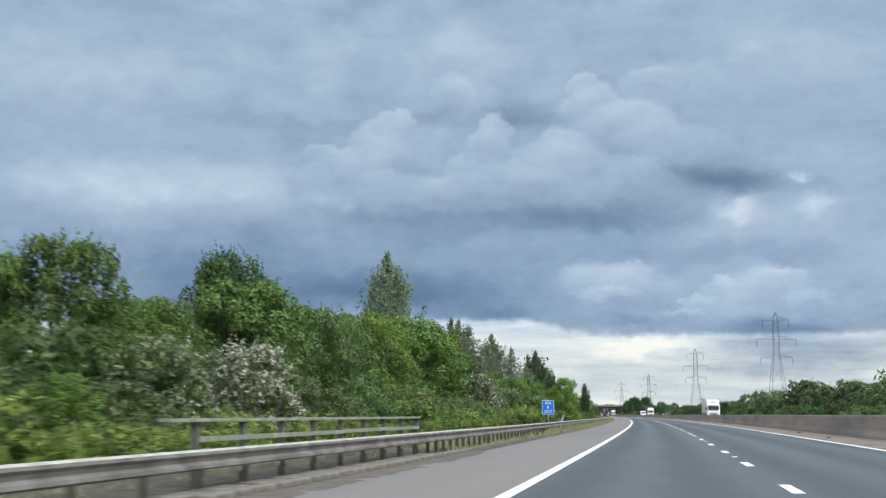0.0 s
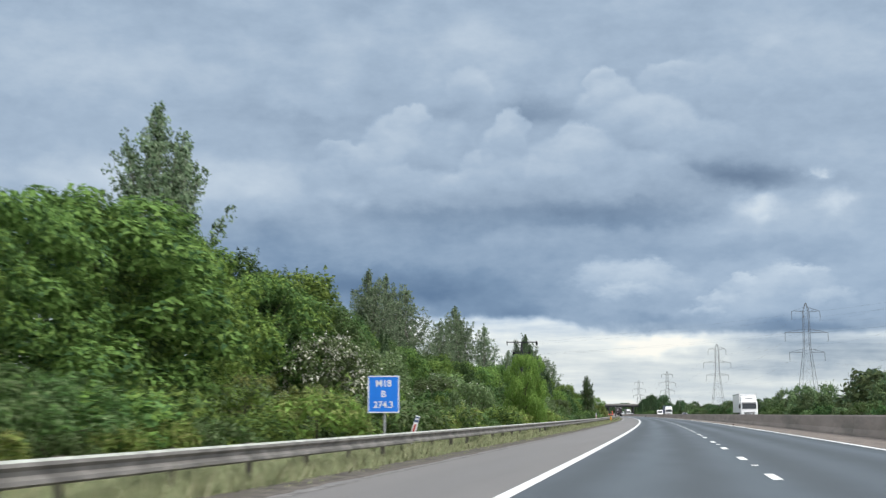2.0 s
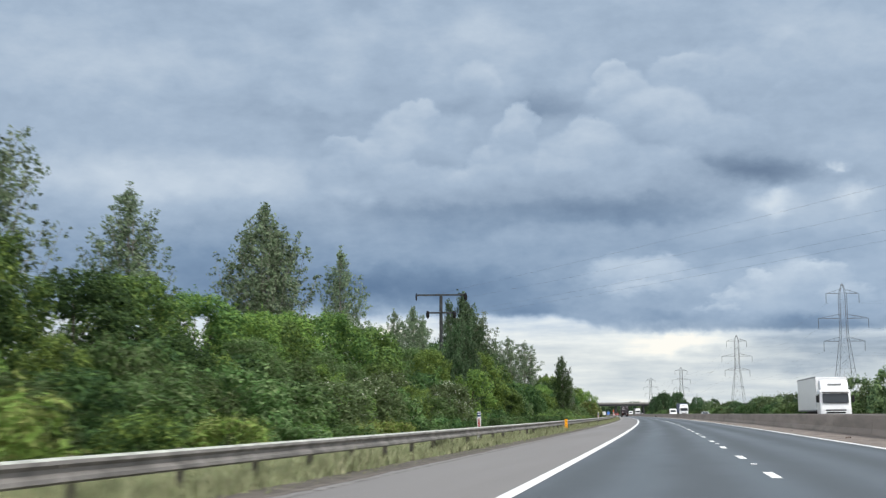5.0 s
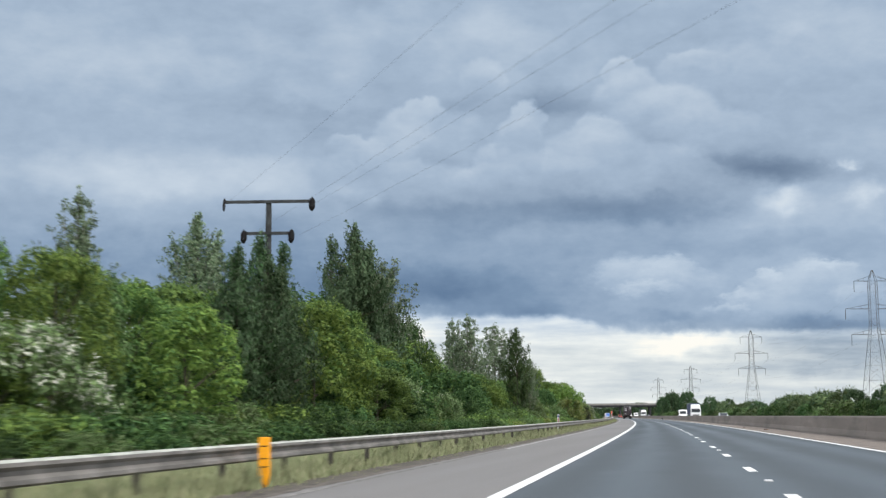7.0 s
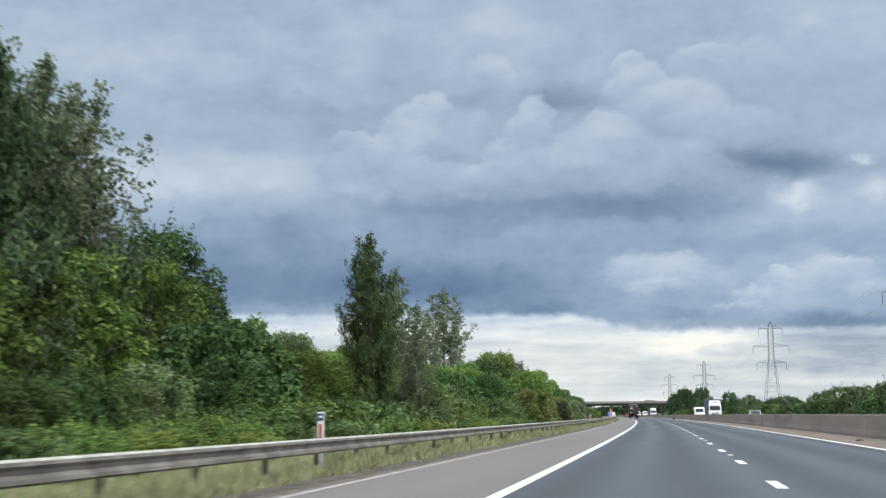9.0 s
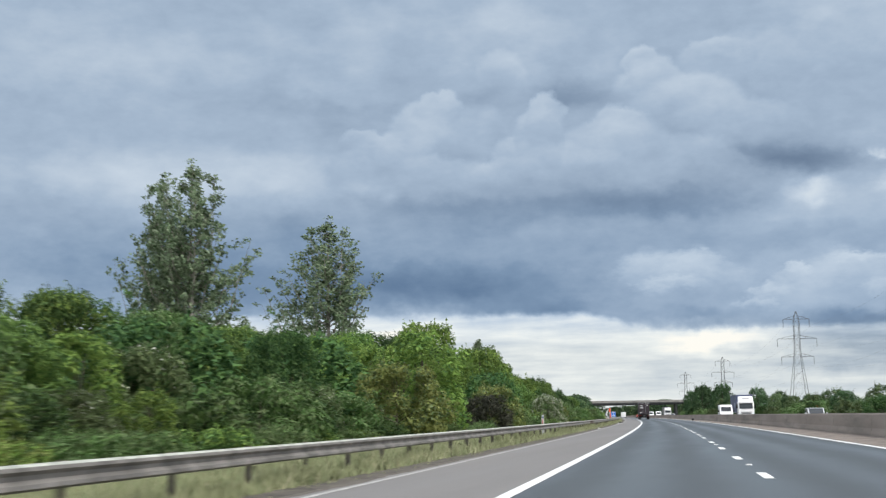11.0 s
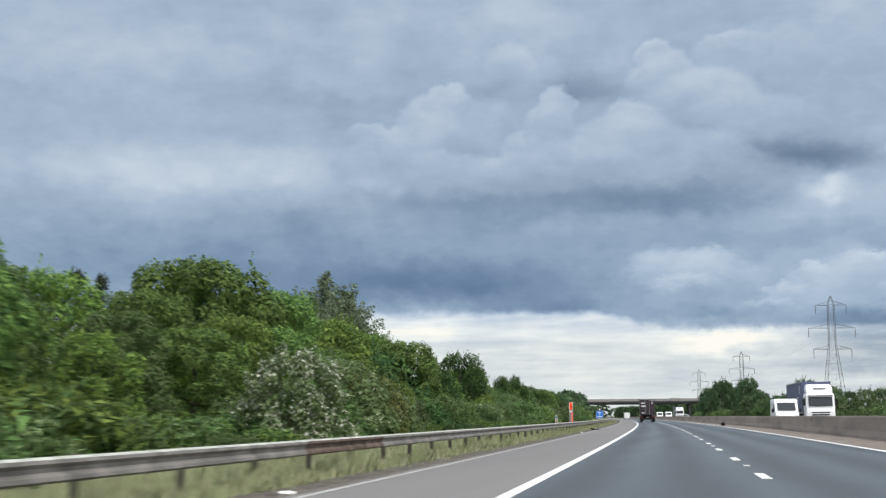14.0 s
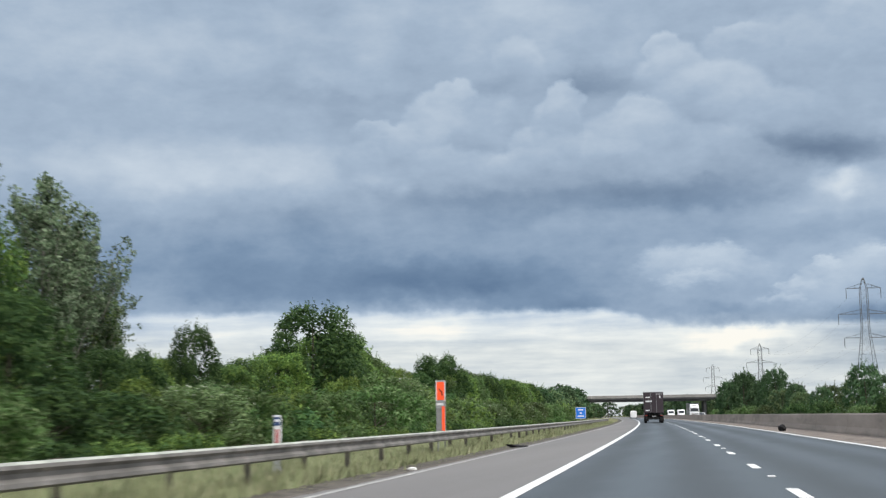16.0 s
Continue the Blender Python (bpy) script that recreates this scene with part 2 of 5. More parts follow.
m_leaf_willow = leaf("willow_leaf", (0.160, 0.310, 0.040), (0.285, 0.450, 0.078), 0.5, 0.2)
m_leaf_yellow = leaf("yellow_olive_leaf", (0.195, 0.250, 0.052), (0.370, 0.415, 0.125), 0.42, 0.3)
m_leaf_gorse = leaf("blackish_bush_leaf", (0.030, 0.036, 0.024), (0.085, 0.080, 0.058), 0.15, 0.2)
m_blossom = leaf("white_blossom", (0.55, 0.57, 0.46), (0.86, 0.88, 0.79), 0.3, 0.1)


# ---- building helpers ----
def mesh_of(name, verts, faces, mats, smooth=False):
    me = bpy.data.meshes.new(name)
    me.from_pydata([tuple(v) for v in verts], [], faces)
    for m in (mats if isinstance(mats, (list, tuple)) else [mats]):
        me.materials.append(m)
    if smooth:
        me.polygons.foreach_set("use_smooth", [True] * len(me.polygons))
    me.update()
    return me


def bm_mesh(name, bm, mat):
    me = bpy.data.meshes.new(name)
    bm.normal_update()
    bm.to_mesh(me)
    bm.free()
    me.materials.append(mat)
    return me


def part(name, data, mat, parent, label="", m=None):
    """Links a bmesh or a mesh as one mesh object under a thing or a part."""
    me = data if isinstance(data, bpy.types.Mesh) else bm_mesh(name, data, mat)
    ob = new(name, me)
    ob.parent = parent
    if m is not None:
        ob.matrix_basis = m
    return tagged(ob, label)


def thing(name, m, label, category, group="", kind=""):
    """An empty at the thing's base, which parents its parts."""
    ob = new(name)
    ob.empty_display_size = 0.3
    ob.matrix_basis = m
    return tagged(ob, label, category, group, kind)


def box(x, y, z, sx, sy, sz, bevel=0.0, bm=None):
    """A box by its middle and sizes, with rounded edges."""
    own = bmesh.new()
    bmesh.ops.create_cube(own, size=1, matrix=Matrix.Translation((x, y, z)) @ Matrix.Diagonal((sx, sy, sz, 1)))
    if bevel:
        bmesh.ops.bevel(own, geom=own.edges[:], offset=bevel, segments=2, affect="EDGES", profile=0.6)
    if bm is None:
        return own
    tmp = bpy.data.meshes.new("tmp")
    own.to_mesh(tmp)
    own.free()
    bm.from_mesh(tmp)
    bpy.data.meshes.remove(tmp)
    return bm


def tube(points, radii, sides=6, bm=None):
    """A tapered tube along points."""
    bm = bm or bmesh.new()
    rings = []
    pts = [Vector(p) for p in points]
    for i, p in enumerate(pts):
        d = (pts[min(i + 1, len(pts) - 1)] - pts[max(i - 1, 0)]).normalized()
        a = d.orthogonal().normalized()
        b = d.cross(a)
        r = radii[i] if isinstance(radii, (list, tuple)) else radii
        rings.append([bm.verts.new(p + (a * math.cos(k * math.tau / sides) + b * math.sin(k * math.tau / sides)) * r) for k in range(sides)])
    for q, w in zip(rings, rings[1:]):
        for k in range(sides):
            bm.faces.new((q[k], q[(k + 1) % sides], w[(k + 1) % sides], w[k]))
    bm.faces.new(rings[0][::-1])
    bm.faces.new(rings[-1])
    return bm


def profile(points, y0, y1, bm=None):
    """A closed x-z outline drawn out along y."""
    bm = bm or bmesh.new()
    a = [bm.verts.new((x, y0, z)) for x, z in points]
    b = [bm.verts.new((x, y1, z)) for x, z in points]
    n = len(points)
    for i in range(n):
        bm.faces.new((a[i], a[(i + 1) % n], b[(i + 1) % n], b[i]))
    bm.faces.new(a[::-1])
    bm.faces.new(b)
    bmesh.ops.recalc_face_normals(bm, faces=bm.faces[:])
    return bm


def side_profile(points, x0, x1, bevel=0.0):
    """A closed y-z outline drawn out along x, edges rounded."""
    bm = bmesh.new()
    a = [bm.verts.new((x0, y, z)) for y, z in points]
    b = [bm.verts.new((x1, y, z)) for y, z in points]
    n = len(points)
    for i in range(n):
        bm.faces.new((a[i], a[(i + 1) % n], b[(i + 1) % n], b[i]))
    bm.faces.new(a[::-1])
    bm.faces.new(b)
    bmesh.ops.recalc_face_normals(bm, faces=bm.faces[:])
    if bevel:
        bmesh.ops.bevel(bm, geom=bm.edges[:], offset=bevel, segments=2, affect="EDGES", profile=0.6)
    return bm


def strip(name, outline, mat, s0=-60, s1=2000, step=10, label="", closed=False):
    """A band along the road from an (o, z) outline."""
    n = int((s1 - s0) / step) + 1
    verts, faces = [], []
    for i in range(n):
        s = s0 + (s1 - s0) * i / (n - 1)
        verts += [W(s, o, z) for o, z in outline]
    k = len(outline)
    for i in range(n - 1):
        for j in range(k if closed else k - 1):
            a, b = i * k + j, i * k + (j + 1) % k
            faces.append((a, b, b + k, a + k))
    me = mesh_of(name, verts, faces, mat)
    uv = me.uv_layers.new(name="along")
    for loop in me.loops:
        i, j = divmod(loop.vertex_index, k)
        uv.data[loop.index].uv = (outline[j][0], s0 + (s1 - s0) * i / (n - 1))
    ob = new(name, me)
    return tagged(ob, label, "", "", "structure")


# ---- sky ----
# heaped clouds: bearing, height, half-width, half-height in degrees, lightness
FAR_HEAPS = [(5.1, 13.8, 4.72, 2.61, 0.48), (1.3, 13.8, 3.48, 2.11, 0.49), (-0.0, 14.9, 1.74, 0.85, 0.52), (-9.3, 14.2, 1.19, 1.49, 0.50), (-3.3, 14.8, 0.90, 0.90, 0.56), (-2.8, 13.7, 1.79, 1.37, 0.54), (-1.2, 12.6, 2.61, 1.74, 0.51), (0.1, 11.6, 3.23, 1.74, 0.48), (-4.2, 12.2, 1.54, 1.04, 0.55), (-4.4, 10.9, 2.74, 1.74, 0.51), (-1.9, 10.1, 3.48, 1.62, 0.46), (-6.0, 9.8, 3.23, 1.49, 0.46)]
NEAR_HEAPS = [(-11.0, 11.6, 2.11, 1.99, 0.48), (-15.5, 11.8, 1.19, 0.60, 0.52), (-15.1, 10.6, 2.11, 1.29, 0.49), (-13.8, 11.3, 1.49, 1.24, 0.51), (-13.0, 12.4, 1.19, 1.24, 0.54), (-12.1, 13.3, 1.14, 0.75, 0.57), (-11.8, 10.0, 2.74, 1.24, 0.46), (-6.9, 10.5, 1.86, 1.24, 0.49), (-9.0, 10.3, 1.89, 0.85, 0.49), (-8.4, 11.1, 1.49, 1.09, 0.52), (-7.8, 12.1, 1.24, 1.14, 0.54), (-7.6, 12.9, 0.90, 0.90, 0.555)]
LOW_HEAPS = [(-0.5, 5.4, 1.74, 0.94, 0.53), (-3.1, 5.9, 1.74, 1.04, 0.57), (-1.4, 6.2, 1.44, 0.75, 0.62), (-2.4, 5.4, 1.49, 0.50, 0.60), (1.8, 5.0, 0.90, 0.50, 0.61), (1.2, 4.5, 0.99, 0.40, 0.56), (3.3, 5.3, 1.39, 0.85, 0.57), (2.9, 5.8, 0.75, 0.40, 0.62), (5.1, 5.7, 1.86, 0.94, 0.57), (5.5, 6.2, 0.99, 0.45, 0.61), (6.5, 4.9, 1.24, 0.65, 0.56)]


def sky_mat():
    m = Mat("cloudy_sky")
    t = m.t
    t.nodes.remove(m.b)

    def vmath(op, a, b=None, c=None):
        x = t.nodes.new("ShaderNodeVectorMath")
        x.operation = op
        for i, src in enumerate((a, b, c)):
            if src is None:
                continue
            if isinstance(src, tuple):
                x.inputs[i].default_value = src
            else:
                m.link(src, x.inputs[i])
        return x

    d = vmath("NORMALIZE", m.co).outputs[0]
    sep = t.nodes.new("ShaderNodeSeparateXYZ")
    m.link(d, sep.inputs[0])
    u = m.math("MULTIPLY", m.math("ARCTAN2", sep.outputs[0], sep.outputs[1]), 57.2958)
    v = m.math("MULTIPLY", m.math("ARCSINE", sep.outputs[2]), 57.2958)
    com = t.nodes.new("ShaderNodeCombineXYZ")
    m.link(u, com.inputs[0])
    m.link(v, com.inputs[1])
    p = com.outputs[0]

    def cloud_noise(scale, stretch, detail, rough, seed, colour=False):
        q = vmath("MULTIPLY_ADD", p, (stretch[0], stretch[1], 1), (seed, seed * 1.7, seed * 0.3)).outputs[0]
        nz = m.n("ShaderNodeTexNoise", Scale=scale, Detail=detail, Roughness=rough)
        m.link(q, nz.inputs["Vector"])
        return nz.outputs["Color" if colour else "Fac"]

    # cloud edges are frayed by bending the plane at three scales
    bend = vmath("SUBTRACT", cloud_noise(0.30, (0.8, 1.3), 3, 0.5, 3.1, True), (0.5, 0.5, 0.5)).outputs[0]
    p1 = vmath("MULTIPLY_ADD", bend, (2.6, 1.5, 0), p).outputs[0]
    fray = vmath("SUBTRACT", cloud_noise(1.3, (0.9, 1.2), 5, 0.55, 8.4, True), (0.5, 0.5, 0.5)).outputs[0]
    p2 = vmath("MULTIPLY_ADD", fray, (1.3, 0.8, 0), p1).outputs[0]
    puff = vmath("SUBTRACT", cloud_noise(0.75, (1.0, 1.1), 6, 0.56, 4.6, True), (0.5, 0.5, 0.5)).outputs[0]
    p3 = vmath("MULTIPLY_ADD", puff, (1.35, 1.15, 0), p).outputs[0]

    torn = vmath("SUBTRACT", cloud_noise(1.6, (0.75, 1.5), 6, 0.6, 6.3, True), (0.5, 0.5, 0.5)).outputs[0]
    p4 = vmath("MULTIPLY_ADD", torn, (1.9, 1.0, 0), p).outputs[0]

    def smooth(src, a, b):
        x = t.nodes.new("ShaderNodeMapRange")
        x.interpolation_type = "SMOOTHSTEP"
        for i, val in enumerate((a, b, 0.0, 1.0)):
            x.inputs[i + 1].default_value = val
        m.link(src, x.inputs[0])
        return x.outputs[0]

    light = [(-27.1, 15.5, 6.47, 1.49, 0.09), (-24.5, 10.4, 6.97, 0.75, 0.17), (-9.0, 17.4, 1.49, 1.00, 0.08), (3.7, 9.1, 1.09, 0.42, 0.27), (6.5, 10.7, 0.32, 0.20, 0.26), (7.0, 9.4, 0.45, 0.50, 0.18), (-0.3, 3.3, 2.36, 0.45, 0.36), (-7.0, 3.3, 5.47, 0.55, 0.10), (-13.4, 3.8, 2.24, 0.55, 0.20), (-15.9, 16.7, 3.98, 1.00, 0.05), (6.0, 15.9, 3.23, 1.49, 0.10), (-13.7, 9.6, 2.99, 0.55, 0.04), (-15.4, 14.5, 4.98, 1.24, 0.05), (1.1, 6.4, 1.49, 0.40, 0.06), (2.2, 8.3, 3.23, 0.65, 0.07), (-2.3, 5.6, 2.24, 0.75, 0.04)]
    dark = [(-16.5, 13.4, 3.5, 0.35, 0.06), (-15.9, 7.9, 7.46, 0.90, 0.07), (-22.1, 6.6, 6.47, 1.24, 0.14), (-13.4, 5.6, 6.97, 0.90, 0.28), (-7.0, 4.8, 1.74, 0.35, 0.12), (-6.2, 13.9, 1.12, 0.60, 0.14), (-9.3, 11.6, 0.50, 0.85, 0.11), (-11.4, 9.5, 2.74, 0.50, 0.07), (-4.1, 8.8, 5.47, 0.60, 0.13), (-14.4, 8.9, 2.99, 0.50, 0.06), (2.7, 10.4, 3.48, 0.55, 0.19), (-0.1, 11.0, 1.74, 0.60, 0.10), (0.2, 7.5, 5.47, 0.55, 0.04), (-1.3, 4.2, 2.74, 0.30, 0.10), (4.6, 3.8, 2.74, 0.40, 0.12), (5.9, 2.6, 2.74, 0.65, 0.20), (5.6, 7.2, 2.99, 0.65, 0.06), (-5.9, 7.3, 3.98, 0.55, 0.04)]
    total = m.math("ADD", 0.44, 0.0)
    for sign, blobs in ((1, light), (-1, dark)):
        for bu, bv, su, sv, amp in blobs:
            q = vmath("MULTIPLY_ADD", p2, (1 / su, 1 / sv, 0), (-bu / su, -bv / sv, 0)).outputs[0]
            r2 = vmath("DOT_PRODUCT", q, q).outputs["Value"]
            e = m.math("EXPONENT", m.math("MULTIPLY", r2, -0.75))
            total = m.math("MULTIPLY_ADD", e, sign * amp, total)
    # heaped clouds, the farther first: crisp lit tops that fade into the grey below
    for bu, bv, su, sv, val in FAR_HEAPS + NEAR_HEAPS + LOW_HEAPS:
        q = vmath("MULTIPLY_ADD", p4 if bv < 8 else p3, (1 / su, 1 / sv, 0), (-bu / su, -bv / sv, 0)).outputs[0]
        sq = t.nodes.new("ShaderNodeSeparateXYZ")
        m.link(q, sq.inputs[0])
        edge = smooth(vmath("LENGTH", q).outputs["Value"], *((1.25, 0.60) if bv < 8 else (1.13, 0.84)))
        low = smooth(sq.outputs[1], -0.95, 0.25)
        mask = m.math("MULTIPLY", m.math("MULTIPLY", edge, low), 0.76)
        lit = m.math("MULTIPLY_ADD", sq.outputs[1], 0.15, val - 0.06)
        total = m.math("MULTIPLY_ADD", mask, m.math("SUBTRACT", lit, total), total)
    # streaks and small puffs over all
    total = m.math("MULTIPLY_ADD", m.math("SUBTRACT", cloud_noise(0.15, (0.7, 1.5), 3, 0.5, 5.0), 0.5), 0.22, total)
    total = m.math("MULTIPLY_ADD", m.math("SUBTRACT", cloud_noise(0.50, (0.75, 1.25), 5, 0.5, 1.0), 0.5), 0.17, total)
    lump = t.nodes.new("ShaderNodeTexNoise")
    lump.inputs["Scale"].default_value, lump.inputs["Detail"].default_value = 0.42, 3.0
    m.link(vmath("MULTIPLY", p2, (0.8, 1.6, 1)).outputs[0], lump.inputs["Vector"])
    total = m.math("MULTIPLY_ADD", m.math("SUBTRACT", lump.outputs["Fac"], 0.5), 0.13, total)
    total = m.math("MULTIPLY_ADD", m.math("SUBTRACT", cloud_noise(1.5, (0.6, 1.3), 6, 0.62, 9.0), 0.5), 0.10, total)
    # the clearer strip over the horizon
    sp2 = t.nodes.new("ShaderNodeSeparateXYZ")
    m.link(vmath("MULTIPLY_ADD", fray, (0.5, 0.45, 0), p).outputs[0], sp2.inputs[0])
    rise = m.math("MULTIPLY_ADD", smooth(sp2.outputs[0], -6.5, -2.6), 0.80, sp2.outputs[1])   # the strip is lower towards the right
    rim = m.math("MULTIPLY", smooth(rise, 4.58, 4.20), 0.28)
    streak = m.math("MULTIPLY_ADD", cloud_noise(0.62, (0.32, 2.6), 6, 0.58, 11.0), 2.6, -0.28)
    total = m.math("MULTIPLY_ADD", rim, streak, total)
    # shaded undersides and the bluer end of the strip
    for bu, bv, su, sv, amp in [(-3.6, 9.1, 4.48, 0.50, 0.12), (-11.9, 9.3, 2.74, 0.40, 0.07), (3.4, 10.6, 2.99, 0.45, 0.08), (4.6, 3.7, 2.99, 0.45, 0.07), (6.1, 2.8, 2.74, 0.60, 0.09), (3.1, 2.2, 3.48, 0.30, 0.06)]:
        q = vmath("MULTIPLY_ADD", p2, (1 / su, 1 / sv, 0), (-bu / su, -bv / sv, 0)).outputs[0]
        e = m.math("EXPONENT", m.math("MULTIPLY", vmath("DOT_PRODUCT", q, q).outputs["Value"], -0.75))
        total = m.math("MULTIPLY_ADD", e, -amp, total)
    col = m.ramp(total, [(0.08, (0.100, 0.172, 0.290)), (0.28, (0.203, 0.297, 0.432)), (0.46, (0.366, 0.470, 0.604)),
                         (0.64, (0.545, 0.640, 0.745)), (0.86, (0.79, 0.845, 0.865)), (1.0, (0.97, 0.96, 0.90))])
    # cloud undersides are neutral grey higher up, blue with distance lower down
    grey = m.ramp(total, [(0.08, (0.122, 0.180, 0.276)), (0.28, (0.230, 0.310, 0.424)), (0.46, (0.372, 0.471, 0.598)),
                          (0.64, (0.552, 0.640, 0.738)), (0.86, (0.79, 0.845, 0.865)), (1.0, (0.97, 0.96, 0.90))])
    col = m.mix(smooth(sp2.outputs[1], 7.0, 10.5), col, grey)
    # the light low down is warmer
    warm = m.ramp(total, [(0.08, (0.122, 0.180, 0.270)), (0.28, (0.235, 0.305, 0.395)), (0.46, (0.395, 0.470, 0.545)),
                          (0.64, (0.590, 0.650, 0.685)), (0.86, (0.82, 0.855, 0.835)), (1.0, (0.98, 0.96, 0.88))])
    col = m.mix(smooth(sp2.outputs[1], 4.3, 2.6), col, warm)
    em = m.n("ShaderNodeEmission", Strength=1.0)
    m.link(col, em.inputs["Color"])
    m.link(em.outputs[0], t.nodes["Material Output"].inputs["Surface"])
    m.m.cycles.emission_sampling = "NONE"
    return m.m


def sky_backdrop():
    verts, faces, R = [], [], 4650.0
    nu, nv = 60, 24
    for j in range(nv + 1):
        el = radians(-3 + 48 * j / nv)
        for i in range(nu + 1):
            az = radians(-75 + 150 * i / nu)
            verts.append((R * math.sin(az) * math.cos(el), R * math.cos(az) * math.cos(el), R * math.sin(el)))
    for j in range(nv):
        for i in range(nu):
            a = j * (nu + 1) + i
            faces.append((a, a + nu + 1, a + nu + 2, a + 1))
    ob = new("backdrop", mesh_of("backdrop", verts, faces, sky_mat(), True))
    ob.location = W(240, 0, 1.0)
    tagged(ob, "grey-blue overcast sky with heaped clouds", "sky", "", "structure")


sky_backdrop()

# ---- ground and road ----
strip("ground", [(-1600, 0.0), (-300, 0.0), (-60, 0.0), (-30, 0.0), (-12, 0.02), (-8, 0.02), (-5.6, 0.0), (-5.0, -0.03), (-4.7, -0.07),
                 (19.5, -0.07), (20.2, 0.0), (26, 0.05), (60, 0.0), (300, 0.0), (1600, 0.0)], m_ground, -500, 4560, 20,
      "rough grassy ground beside the motorway")
strip("hard_shoulder", [(-4.92, -0.06), (-4.88, 0.0), (-1.97, 0.0)], m_shoulder, label="pale grey worn asphalt hard shoulder")
strip("road", [(-1.97, 0.0), (1.8, 0.0), (6.42, 0.0)], m_lane, label="dark smooth asphalt carriageway with two lanes")
strip("median", [(6.42, 0.0), (6.9, 0.012), (8.3, 0.07)], m_dirt, label="brown gritty strip beside the concrete barrier")
strip("opposite_road", [(8.9, 0.05), (16.4, 0.03), (19.6, 0.0), (19.65, -0.06)], m_opposite, label="grey asphalt of the opposite carriageway")
strip("soil_edge", [(-5.55, 0.006), (-5.2, 0.018), (-4.93, 0.004)], m_soil, label="dry soil and grit along the shoulder's edge")
# soil strip whose dark colour carries the shade of the void under the barrier
strip("shaded_soil", [(-10.5, 0.034), (-6.75, 0.034), (-5.56, 0.016)], m_shade_earth, -40, 40, 3, label="bare soil and stones, coloured dark for the shade under the barrier")
strip("edge_line", [(-1.95, 0.005), (-1.75, 0.005)], m_paint, label="solid white edge line")
strip("edge_line", [(6.18, 0.005), (6.38, 0.005)], m_paint, label="solid white edge line beside the median")
strip("shoulder_line", [(-4.62, 0.005), (-4.50, 0.005)], m_paint_ghost, 70, 250, label="almost scrubbed-off line on the shoulder's edge")
strip("shoulder_line", [(-4.62, 0.005), (-4.50, 0.005)], m_paint_worn, 250, 2000, label="worn thin white line on the shoulder's edge")
strip("edge_line", [(16.3, 0.037), (16.5, 0.036)], m_paint, label="solid white edge line of the opposite carriageway")


def lane_marks():
    top = thing("lane_line", at(0, 0), "broken white lane line painted on asphalt", "road marking", "", "structure")
    me = bm_mesh("mark", box(0, 0, 0.003, 0.17, 2.05, 0.006, 0.002), m_paint)
    for i in range(-2, 110):
        part("mark", me, None, top, m=at(0.6 + 9 * i, 1.85))
    me = bm_mesh("stud", box(0, 0, 0.012, 0.13, 0.13, 0.024, 0.006), m_white)
    for i in range(0, 36):
        part("stud", me, None, top, m=at(14.1 + 18 * i, 1.85))


lane_marks()


def median_barrier():
    """A stepped concrete barrier cast in bays."""
    top = thing("concrete_barrier", at(0, 0), "stained brown-grey stepped concrete barrier between carriageways", "barrier", "", "structure")
    out = [(-0.30, 0.0), (-0.29, 0.08), (-0.22, 0.30), (-0.165, 0.84), (-0.13, 0.90), (0.13, 0.90), (0.165, 0.84), (0.22, 0.30), (0.29, 0.08), (0.30, 0.0)]
    me = bm_mesh("bay", profile(out, -5.985, 5.985), m_concrete)
    for i in range(-4, 90):
        part("bay", me, None, top, m=at(6 + 12 * i, 8.6, 0.07))


median_barrier()


# ---- plants ----
def cards(c, nrm, ax, length, width, shade, rng):
    """Pointed leaf sprays at c that face nrm and point along ax; returns corners and shading normals."""
    nrm = nrm / np.linalg.norm(nrm, axis=1)[:, None]
    ax = ax - nrm * np.sum(ax * nrm, axis=1)[:, None]
    ax /= np.linalg.norm(ax, axis=1)[:, None] + 1e-9
    bx = np.cross(nrm, ax)
    size = (0.65 + 0.7 * rng.random(len(c)))[:, None]
    a, b = ax * length * size / 2, bx * width * size / 2
    skew = (rng.random(len(c))[:, None] - 0.5) * b * 1.2
    v = np.stack([c - a + b, c - a - b, c + a + skew], axis=1)[:, ::-1]
    v = np.where((np.sum(np.cross(v[:, 1] - v[:, 0], v[:, 2] - v[:, 0]) * nrm, axis=1) < 0)[:, None, None], v[:, ::-1], v)
    shade = shade / np.linalg.norm(shade, axis=1)[:, None]
    return v.reshape(-1, 3), np.repeat(shade, 3, axis=0)


def leaf_object(name, verts, vn, mats, second):
    """A mesh of loose triangles; second marks those in the second material."""
    count = len(verts) // 3
    me = bpy.data.meshes.new(name)
    me.vertices.add(count * 3)
    verts[:, 2] = np.maximum(verts[:, 2], 0.01)
    me.vertices.foreach_set("co", verts.astype(np.float32).ravel())
    me.loops.add(count * 3)
    me.loops.foreach_set("vertex_index", np.arange(count * 3, dtype=np.int32))
    me.polygons.add(count)
    me.polygons.foreach_set("loop_start", np.arange(0, count * 3, 3, dtype=np.int32))
    for m in mats:
        me.materials.append(m)
    me.polygons.foreach_set("material_index", second.astype(np.int32))
    me.polygons.foreach_set("use_smooth", np.ones(count, dtype=bool))
    me.update()
    me.normals_split_custom_set_from_vertices(vn.astype(np.float32).tolist())
    return me


